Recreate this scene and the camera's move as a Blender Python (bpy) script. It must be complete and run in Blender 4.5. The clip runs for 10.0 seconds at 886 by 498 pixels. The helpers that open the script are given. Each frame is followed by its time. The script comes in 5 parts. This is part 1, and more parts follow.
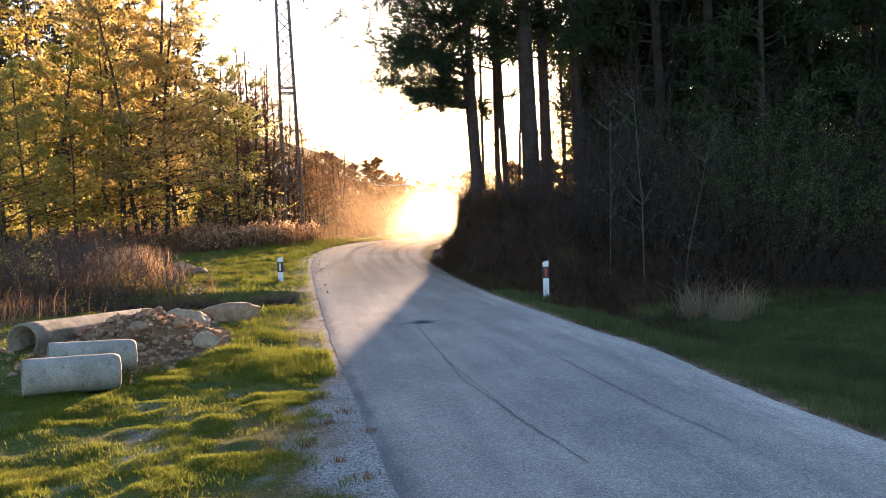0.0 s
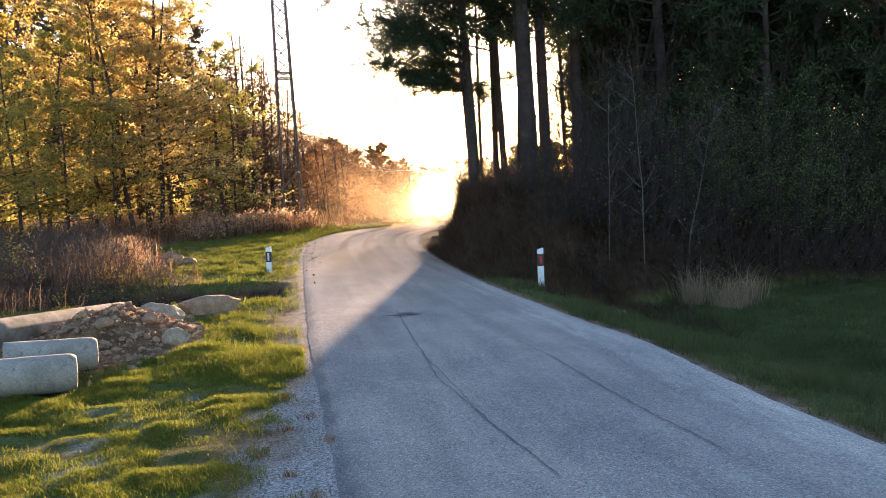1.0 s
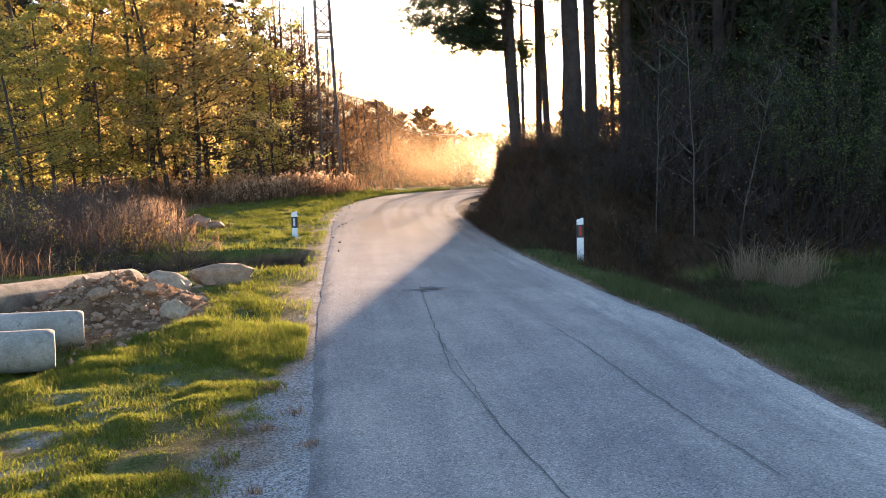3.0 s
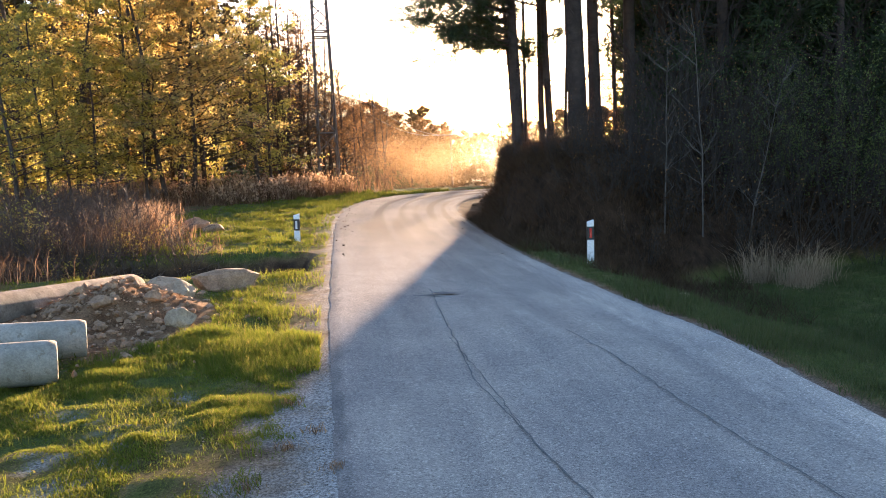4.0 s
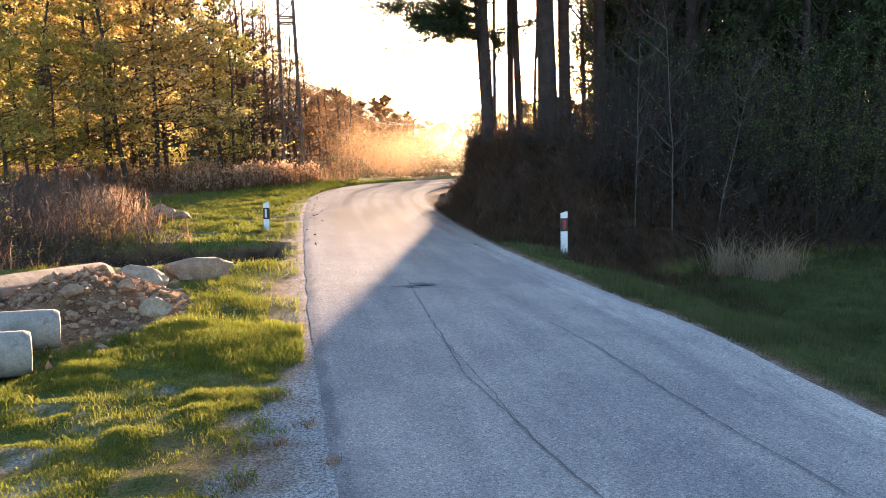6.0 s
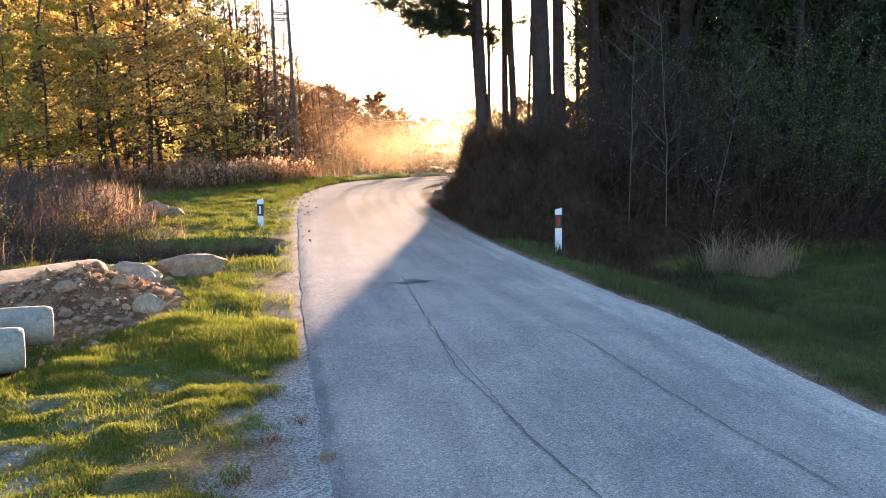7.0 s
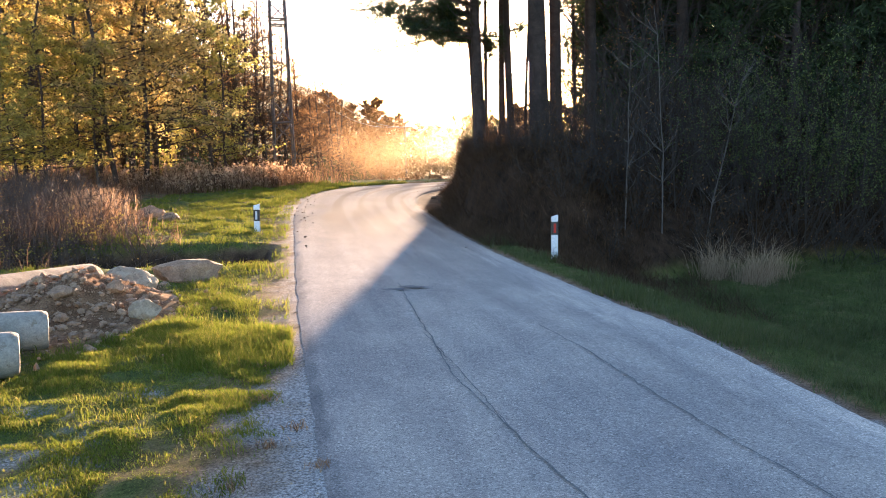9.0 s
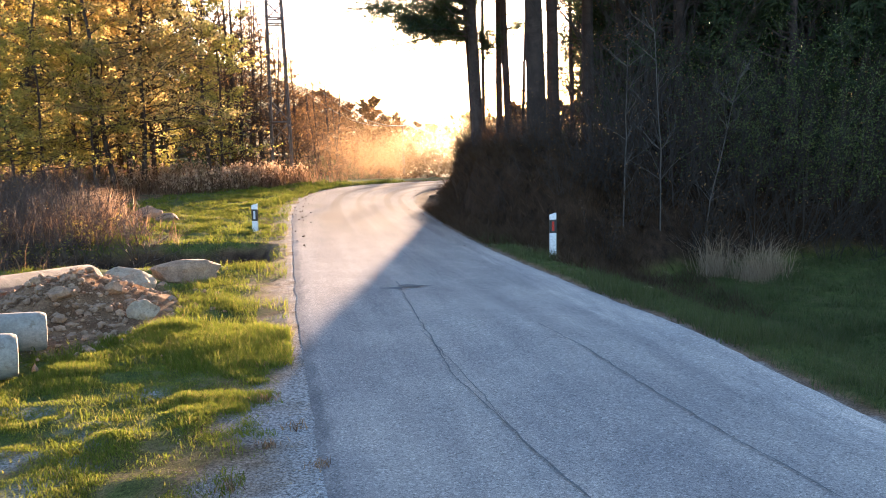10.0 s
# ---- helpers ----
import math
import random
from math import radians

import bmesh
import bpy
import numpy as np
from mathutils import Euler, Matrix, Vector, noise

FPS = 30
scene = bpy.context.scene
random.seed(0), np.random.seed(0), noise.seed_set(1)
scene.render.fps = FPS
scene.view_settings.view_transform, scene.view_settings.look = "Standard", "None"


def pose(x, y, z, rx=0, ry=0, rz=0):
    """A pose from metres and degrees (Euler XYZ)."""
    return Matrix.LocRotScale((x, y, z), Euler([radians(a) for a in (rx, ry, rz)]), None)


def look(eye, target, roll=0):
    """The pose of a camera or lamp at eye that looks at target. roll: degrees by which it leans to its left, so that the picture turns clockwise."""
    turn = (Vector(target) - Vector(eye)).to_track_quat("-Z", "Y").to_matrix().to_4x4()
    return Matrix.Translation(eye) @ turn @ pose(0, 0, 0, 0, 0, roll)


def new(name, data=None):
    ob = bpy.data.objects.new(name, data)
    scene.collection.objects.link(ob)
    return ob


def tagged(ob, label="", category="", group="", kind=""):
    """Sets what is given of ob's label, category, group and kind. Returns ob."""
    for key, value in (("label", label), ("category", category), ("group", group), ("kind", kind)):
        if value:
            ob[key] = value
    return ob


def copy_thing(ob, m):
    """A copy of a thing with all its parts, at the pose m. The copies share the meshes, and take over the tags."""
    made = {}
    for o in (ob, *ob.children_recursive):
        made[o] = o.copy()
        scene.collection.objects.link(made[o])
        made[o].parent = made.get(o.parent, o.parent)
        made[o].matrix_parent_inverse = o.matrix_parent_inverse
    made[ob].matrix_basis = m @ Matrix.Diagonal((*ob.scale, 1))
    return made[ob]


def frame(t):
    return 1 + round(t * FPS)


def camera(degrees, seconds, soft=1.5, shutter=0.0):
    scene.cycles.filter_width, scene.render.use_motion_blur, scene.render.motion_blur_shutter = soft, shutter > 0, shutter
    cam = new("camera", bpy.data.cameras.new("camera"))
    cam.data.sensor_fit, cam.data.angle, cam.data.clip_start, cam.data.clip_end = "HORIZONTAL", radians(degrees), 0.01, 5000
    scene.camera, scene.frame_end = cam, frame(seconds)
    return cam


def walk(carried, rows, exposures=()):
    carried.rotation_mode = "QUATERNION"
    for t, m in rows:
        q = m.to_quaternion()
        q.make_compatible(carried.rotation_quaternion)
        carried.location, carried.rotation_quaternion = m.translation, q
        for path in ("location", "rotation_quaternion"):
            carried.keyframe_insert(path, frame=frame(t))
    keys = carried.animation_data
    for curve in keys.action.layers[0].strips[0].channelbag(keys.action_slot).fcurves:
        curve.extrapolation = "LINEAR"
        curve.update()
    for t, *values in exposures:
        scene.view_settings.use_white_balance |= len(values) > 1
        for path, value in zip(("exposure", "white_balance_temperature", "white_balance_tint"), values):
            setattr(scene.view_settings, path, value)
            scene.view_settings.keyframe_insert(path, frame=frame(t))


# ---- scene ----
cam = camera(54.5, 10.0, 0.8)
METRES, EYE, TILT, LEAN, TURN = 2.614, 2.0, 0.0, 0.0, 0.0
ROWS = [
    (0.0, 0.0, 0.0, 0.0, -0.18, -4.13, 2.5),
    (0.5, 0.0732, 0.1127, -0.0045, -0.04, -4.31, 2.77),
    (1.0, 0.134, 0.2329, -0.004, 0.34, -5.09, 3.13),
    (1.5, 0.1973, 0.3273, -0.0072, 0.78, -6.29, 3.51),
    (2.0, 0.2338, 0.4247, -0.0178, 0.84, -6.96, 3.21),
    (2.5, 0.2327, 0.559, -0.0185, 2.2, -7.05, 2.57),
    (3.0, 0.2354, 0.6448, -0.0217, 3.57, -7.27, 2.46),
    (4.5, 0.0655, 0.8017, -0.0124, 2.57, -7.28, 2.62),
    (5.0, 0.0363, 0.8039, -0.0101, 1.75, -7.5, 2.27),
    (5.5, 0.0363, 0.8068, -0.0108, 1.0, -7.81, 1.95),
    (7.0, 0.0381, 0.8075, -0.014, 0.16, -8.28, 1.73),
    (7.5, 0.0378, 0.8093, -0.0139, 0.18, -8.23, 1.82),
    (8.0, 0.0374, 0.8068, -0.0134, 0.13, -8.09, 1.63),
    (8.5, 0.0366, 0.8075, -0.0125, 0.06, -7.99, 1.44),
    (9.0, 0.037, 0.8072, -0.0121, -0.06, -7.88, 1.42),
    (9.5, 0.0366, 0.8088, -0.0119, -0.22, -7.93, 1.58),
    (10.0, 0.0365, 0.8088, -0.0118, -0.22, -7.98, 1.74),
]
EXPOSURES = [(0.0, 2.52, 5950, 25), (1.0, 2.6, 5950, 25), (2.5, 2.7, 5950, 25), (5.0, 2.76, 5950, 25), (7.0, 2.9, 5800, 25), (10.0, 2.9, 5800, 25)]
walk(cam, [(t, pose(0, 0, EYE, TILT, LEAN, TURN) @ pose(METRES * x, METRES * y, METRES * z, 90 + pitch, roll, yaw)) for t, x, y, z, yaw, pitch, roll in ROWS], EXPOSURES)

# ---- light: low sun ahead, clear dusty sky ----
SUN_AZ, SUN_EL = 5.3, 4.35
sun_dir = Vector((math.sin(radians(SUN_AZ)) * math.cos(radians(SUN_EL)), math.cos(radians(SUN_AZ)) * math.cos(radians(SUN_EL)), math.sin(radians(SUN_EL))))
sun_data = bpy.data.lights.new("sun", "SUN")
sun_data.energy, sun_data.angle, sun_data.color = 5.3, radians(0.6), (1.0, 0.70, 0.38)
sun_ob = new("sun", sun_data)
sun_ob.matrix_world = look(sun_dir * 200, (0, 0, 0))

world = bpy.data.worlds.new("sky")
scene.world = world
world.use_nodes = True
wn, wl = world.node_tree.nodes, world.node_tree.links
wn.clear()
w_out = wn.new("ShaderNodeOutputWorld")
w_bg = wn.new("ShaderNodeBackground")
w_sky = wn.new("ShaderNodeTexSky")
w_sky.sky_type, w_sky.sun_disc = "NISHITA", False
w_sky.sun_elevation, w_sky.sun_rotation = radians(SUN_EL), radians(SUN_AZ)
w_sky.air_density, w_sky.dust_density, w_sky.ozone_density = 1.0, 1.0, 2.0
w_co = wn.new("ShaderNodeTexCoord")
w_dot = wn.new("ShaderNodeVectorMath")
w_dot.operation = "DOT_PRODUCT"
w_dot.inputs[1].default_value = sun_dir
wl.new(w_co.outputs["Generated"], w_dot.inputs[0])
glow_sum = None
# the sun's disc and the bright dusty air round it
for power, amount in ((9000.0, 160.0), (900.0, 6.0)):
    pw = wn.new("ShaderNodeMath")
    pw.operation, pw.use_clamp = "POWER", False
    mx = wn.new("ShaderNodeMath")
    mx.operation = "MAXIMUM"
    mx.inputs[1].default_value = 0.0
    wl.new(w_dot.outputs["Value"], mx.inputs[0])
    wl.new(mx.outputs[0], pw.inputs[0])
    pw.inputs[1].default_value = power
    mu = wn.new("ShaderNodeMath")
    mu.operation = "MULTIPLY"
    mu.inputs[1].default_value = amount
    wl.new(pw.outputs[0], mu.inputs[0])
    if glow_sum is None:
        glow_sum = mu
    else:
        ad = wn.new("ShaderNodeMath")
        wl.new(glow_sum.outputs[0], ad.inputs[0])
        wl.new(mu.outputs[0], ad.inputs[1])
        glow_sum = ad
w_glow = wn.new("ShaderNodeMix")
w_glow.data_type, w_glow.blend_type = "RGBA", "MULTIPLY"
w_glow.inputs["Factor"].default_value = 1.0
w_glow.inputs["A"].default_value = (1.0, 0.74, 0.42, 1)
wl.new(glow_sum.outputs[0], w_glow.inputs["B"])
w_add = wn.new("ShaderNodeMix")
w_add.data_type, w_add.blend_type = "RGBA", "ADD"
w_add.inputs["Factor"].default_value = 1.0
wl.new(w_sky.outputs[0], w_add.inputs["A"])
wl.new(w_glow.outputs["Result"], w_add.inputs["B"])
wl.new(w_add.outputs["Result"], w_bg.inputs["Color"])
w_bg.inputs["Strength"].default_value = 0.15
wl.new(w_bg.outputs[0], w_out.inputs["Surface"])


# ---- materials ----
def mat_new(name):
    m = bpy.data.materials.new(name)
    m.use_nodes = True
    m.node_tree.nodes.clear()
    out = m.node_tree.nodes.new("ShaderNodeOutputMaterial")
    return m, m.node_tree.nodes, m.node_tree.links, out


def ramp(nodes, links, source, stops):
    r = nodes.new("ShaderNodeValToRGB")
    while len(r.color_ramp.elements) < len(stops):
        r.color_ramp.elements.new(0.5)
    for e, (p, c) in zip(r.color_ramp.elements, stops):
        e.position, e.color = p, (*c, 1) if len(c) == 3 else c
    links.new(source, r.inputs[0])
    return r


def noise_tex(nodes, links, scale, detail=4.0, rough=0.6, coords=None):
    t = nodes.new("ShaderNodeTexNoise")
    t.inputs["Scale"].default_value, t.inputs["Detail"].default_value, t.inputs["Roughness"].default_value = scale, detail, rough
    if coords is not None:
        links.new(coords, t.inputs["Vector"])
    return t


def mix_col(nodes, links, fac, a, b, blend="MIX"):
    m = nodes.new("ShaderNodeMix")
    m.data_type, m.blend_type = "RGBA", blend
    for key, v in (("Factor", fac), ("A", a), ("B", b)):
        if isinstance(v, (int, float)):
            m.inputs[key].default_value = v
        elif isinstance(v, tuple):
            m.inputs[key].default_value = (*v, 1)
        else:
            links.new(v, m.inputs[key])
    return m.outputs["Result"]


def surface(name, dark, light, scale=6.0, fine=60.0, roughness=0.85, bump=0.4, metallic=0.0, spot=None):
    """A rough material with variation at two scales and a fine relief."""
    m, n, l, out = mat_new(name)
    co = n.new("ShaderNodeTexCoord").outputs["Object"]
    big, small = noise_tex(n, l, scale, 5.0, 0.6, co), noise_tex(n, l, fine, 4.0, 0.7, co)
    col = ramp(n, l, big.outputs["Fac"], ((0.32, dark), (0.68, light))).outputs[0]
    var = ramp(n, l, small.outputs["Fac"], ((0.3, (0.72, 0.72, 0.72)), (0.7, (1.18, 1.18, 1.18)))).outputs[0]
    col = mix_col(n, l, 1.0, col, var, "MULTIPLY")
    if spot:
        s = noise_tex(n, l, scale * 3.1, 6.0, 0.7, co)
        f = ramp(n, l, s.outputs["Fac"], ((0.56, (0, 0, 0)), (0.66, (1, 1, 1)))).outputs[0]
        col = mix_col(n, l, f, col, spot)
    b = n.new("ShaderNodeBsdfPrincipled")
    l.new(col, b.inputs["Base Color"])
    b.inputs["Roughness"].default_value, b.inputs["Metallic"].default_value = roughness, metallic
    if bump:
        bp = n.new("ShaderNodeBump")
        bp.inputs["Strength"].default_value, bp.inputs["Distance"].default_value = bump, 0.02
        l.new(small.outputs["Fac"], bp.inputs["Height"])
        l.new(bp.outputs[0], b.inputs["Normal"])
    l.new(b.outputs[0], out.inputs[0])
    return m


def leafy(name, colours, through_light=0.5, gloss=0.6):
    """Leaves, needles or blades: each piece has its own tone, and light comes through."""
    m, n, l, out = mat_new(name)
    geo = n.new("ShaderNodeNewGeometry")
    info = n.new("ShaderNodeObjectInfo")
    stops = [(i / max(1, len(colours) - 1), c) for i, c in enumerate(colours)]
    col = ramp(n, l, geo.outputs["Random Per Island"], stops).outputs[0]
    tone = ramp(n, l, info.outputs["Random"], ((0.0, (0.78, 0.74, 0.7)), (1.0, (1.2, 1.15, 1.05)))).outputs[0]
    col = mix_col(n, l, 1.0, col, tone, "MULTIPLY")
    d = n.new("ShaderNodeBsdfPrincipled")
    d.inputs["Roughness"].default_value = gloss
    d.inputs["Specular IOR Level"].default_value = 0.12
    t = n.new("ShaderNodeBsdfTranslucent")
    l.new(col, d.inputs["Base Color"])
    l.new(col, t.inputs["Color"])
    mx = n.new("ShaderNodeMixShader")
    mx.inputs[0].default_value = through_light
    l.new(d.outputs[0], mx.inputs[1])
    l.new(t.outputs[0], mx.inputs[2])
    l.new(mx.outputs[0], out.inputs[0])
    return m


M_BARK = surface("bark", (0.045, 0.03, 0.021), (0.11, 0.08, 0.056), 5, 40, 0.95, 0.8)
M_PALEBARK = surface("pale_bark", (0.07, 0.058, 0.047), (0.15, 0.125, 0.1), 6, 40, 0.85, 0.3)
M_PINEBARK = surface("pine_bark", (0.032, 0.021, 0.015), (0.085, 0.055, 0.04), 4, 30, 0.95, 1.0)
M_TWIG = surface("twig_bark", (0.06, 0.036, 0.023), (0.14, 0.088, 0.055), 8, 60, 0.9, 0.3)
# darker copy of the twig bark, with the bank's shade in its colour
M_SHADETWIG = surface("shade_twig", (0.022, 0.016, 0.011), (0.06, 0.043, 0.03), 8, 60, 0.95, 0.3)
M_GOLD = leafy("leaf_gold", ((0.50, 0.36, 0.14), (0.58, 0.45, 0.17), (0.44, 0.39, 0.12)), 0.7)
M_LIME = leafy("leaf_lime", ((0.40, 0.36, 0.09), (0.54, 0.47, 0.12), (0.33, 0.31, 0.08)), 0.74)
M_OLIVE = leafy("leaf_olive", ((0.3, 0.26, 0.05), (0.44, 0.35, 0.08), (0.4, 0.26, 0.08)), 0.65)
M_BUD = leafy("leaf_bud", ((0.22, 0.12, 0.05), (0.32, 0.19, 0.08), (0.18, 0.11, 0.06)), 0.5)
# leaves with the shade of the wood's interior put into their colour
M_SHADESLOPE = leafy("leaf_shaded", ((0.09, 0.07, 0.03), (0.13, 0.10, 0.04), (0.07, 0.055, 0.03)), 0.2)
M_NEEDLE = leafy("pine_needle", ((0.026, 0.042, 0.02), (0.052, 0.072, 0.03), (0.04, 0.055, 0.026)), 0.3)
M_SHRUB = leafy("leaf_shrub", ((0.08, 0.115, 0.04), (0.17, 0.21, 0.065), (0.11, 0.15, 0.05)), 0.45)
M_GRASS = leafy("grass_blade", ((0.07, 0.105, 0.014), (0.18, 0.20, 0.024), (0.115, 0.15, 0.018), (0.27, 0.225, 0.065)), 0.55, 0.8)
# right-hand grass: darker, cooler tones that hold the shade of that side
M_GRASS_SHADE = leafy("shaded_meadow_blade", ((0.06, 0.085, 0.03), (0.11, 0.135, 0.045), (0.09, 0.11, 0.04), (0.15, 0.145, 0.08)), 0.45, 0.5)
M_STRAW = leafy("dry_stalk", ((0.21, 0.12, 0.065), (0.42, 0.27, 0.16), (0.08, 0.048, 0.03), (0.30, 0.175, 0.1)), 0.5, 0.8)
M_PLUME = leafy("seed_plume", ((0.46, 0.31, 0.19), (0.56, 0.39, 0.25), (0.38, 0.24, 0.15)), 0.5, 0.9)
# brown dead litter, its tone lowered to carry the shade on the bank
M_SHADELITTER = leafy("shaded_dead_litter", ((0.06, 0.036, 0.021), (0.11, 0.07, 0.042), (0.04, 0.026, 0.016)), 0.2, 0.9)
M_PALE = leafy("pale_straw", ((0.40, 0.29, 0.19), (0.58, 0.44, 0.30), (0.2, 0.135, 0.085)), 0.35, 0.8)
M_CONCRETE = surface("weathered_concrete", (0.22, 0.19, 0.14), (0.40, 0.355, 0.28), 3.5, 45, 0.85, 0.4, spot=(0.19, 0.155, 0.105))
M_OLDPIPE = surface("soiled_concrete", (0.13, 0.09, 0.055), (0.3, 0.235, 0.165), 3.0, 40, 0.9, 0.5, spot=(0.12, 0.085, 0.055))
M_STONE = surface("rubble_stone", (0.2, 0.11, 0.055), (0.42, 0.26, 0.145), 5, 40, 0.9, 0.6)
M_ROCK = surface("pale_rock", (0.27, 0.185, 0.105), (0.46, 0.34, 0.21), 4, 30, 0.9, 0.7, spot=(0.2, 0.14, 0.085))
M_STEEL = surface("galvanised_steel", (0.12, 0.10, 0.085), (0.26, 0.22, 0.19), 3, 40, 0.6, 0.1, metallic=0.3, spot=(0.16, 0.08, 0.045))
M_WHITE = surface("white_plastic", (0.72, 0.72, 0.70), (0.82, 0.82, 0.80), 6, 40, 0.45, 0.05, spot=(0.6, 0.58, 0.53))
M_BLACK = surface("black_band", (0.015, 0.015, 0.016), (0.03, 0.03, 0.03), 6, 40, 0.4, 0.05)
M_RED = surface("red_reflector", (0.42, 0.02, 0.015), (0.55, 0.04, 0.025), 30, 160, 0.25, 0.2)
M_CLEAR = surface("grey_reflector", (0.55, 0.56, 0.58), (0.68, 0.68, 0.7), 30, 160, 0.25, 0.2)
M_CRACK = surface("crack_tar", (0.09, 0.085, 0.08), (0.16, 0.15, 0.14), 12, 80, 0.9, 0.4)
M_EARTH = surface("bank_earth", (0.09, 0.055, 0.035), (0.2, 0.13, 0.08), 3, 25, 0.95, 0.8)
M_WIRE = surface("cable_metal", (0.3, 0.29, 0.28), (0.4, 0.39, 0.38), 2, 20, 0.4, 0.0, metallic=0.6)
M_POLEWOOD = surface("pole_wood", (0.14, 0.1, 0.07), (0.24, 0.18, 0.13), 3, 30, 0.9, 0.3)


def ground_material():
    m, n, l, out = mat_new("earth_and_turf")
    co = n.new("ShaderNodeTexCoord").outputs["Object"]
    big, mid, fine = noise_tex(n, l, 0.6, 5, 0.6, co), noise_tex(n, l, 4.0, 5, 0.65, co), noise_tex(n, l, 48.0, 6, 0.8, co)
    turf = ramp(n, l, mid.outputs["Fac"], ((0.3, (0.05, 0.066, 0.018)), (0.52, (0.085, 0.098, 0.024)), (0.72, (0.16, 0.125, 0.06)))).outputs[0]
    soil = ramp(n, l, mid.outputs["Fac"], ((0.3, (0.10, 0.052, 0.026)), (0.7, (0.26, 0.15, 0.078)))).outputs[0]
    grit = ramp(n, l, fine.outputs["Fac"], ((0.36, (0.06, 0.053, 0.046)), (0.47, (0.22, 0.20, 0.175)), (0.6, (0.5, 0.46, 0.41)))).outputs[0]
    a1, a2 = n.new("ShaderNodeAttribute"), n.new("ShaderNodeAttribute")
    a1.attribute_name, a2.attribute_name = "gravel", "soil"
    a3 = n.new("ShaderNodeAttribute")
    a3.attribute_name = "shade_humus"
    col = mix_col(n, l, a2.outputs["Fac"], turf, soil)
    # near-black earth: the shade of bank, hollow and ditch put into the colour
    shade_humus = ramp(n, l, mid.outputs["Fac"], ((0.3, (0.016, 0.011, 0.008)), (0.72, (0.07, 0.042, 0.025)))).outputs[0]
    col = mix_col(n, l, a3.outputs["Fac"], col, shade_humus)
    crumbs = ramp(n, l, fine.outputs["Fac"], ((0.36, (0.45, 0.45, 0.45)), (0.62, (1.45, 1.42, 1.4)))).outputs[0]
    col = mix_col(n, l, 1.0, col, crumbs, "MULTIPLY")
    col = mix_col(n, l, a1.outputs["Fac"], col, grit)
    v = ramp(n, l, big.outputs["Fac"], ((0.3, (0.8, 0.8, 0.8)), (0.7, (1.15, 1.15, 1.15)))).outputs[0]
    col = mix_col(n, l, 1.0, col, v, "MULTIPLY")
    b = n.new("ShaderNodeBsdfPrincipled")
    l.new(col, b.inputs["Base Color"])
    b.inputs["Roughness"].default_value = 1.0
    b.inputs["Specular IOR Level"].default_value = 0.05
    bp = n.new("ShaderNodeBump")
    bp.inputs["Strength"].default_value, bp.inputs["Distance"].default_value = 0.4, 0.02
    l.new(fine.outputs["Fac"], bp.inputs["Height"])
    l.new(bp.outputs[0], b.inputs["Normal"])
    l.new(b.outputs[0], out.inputs[0])
    return m


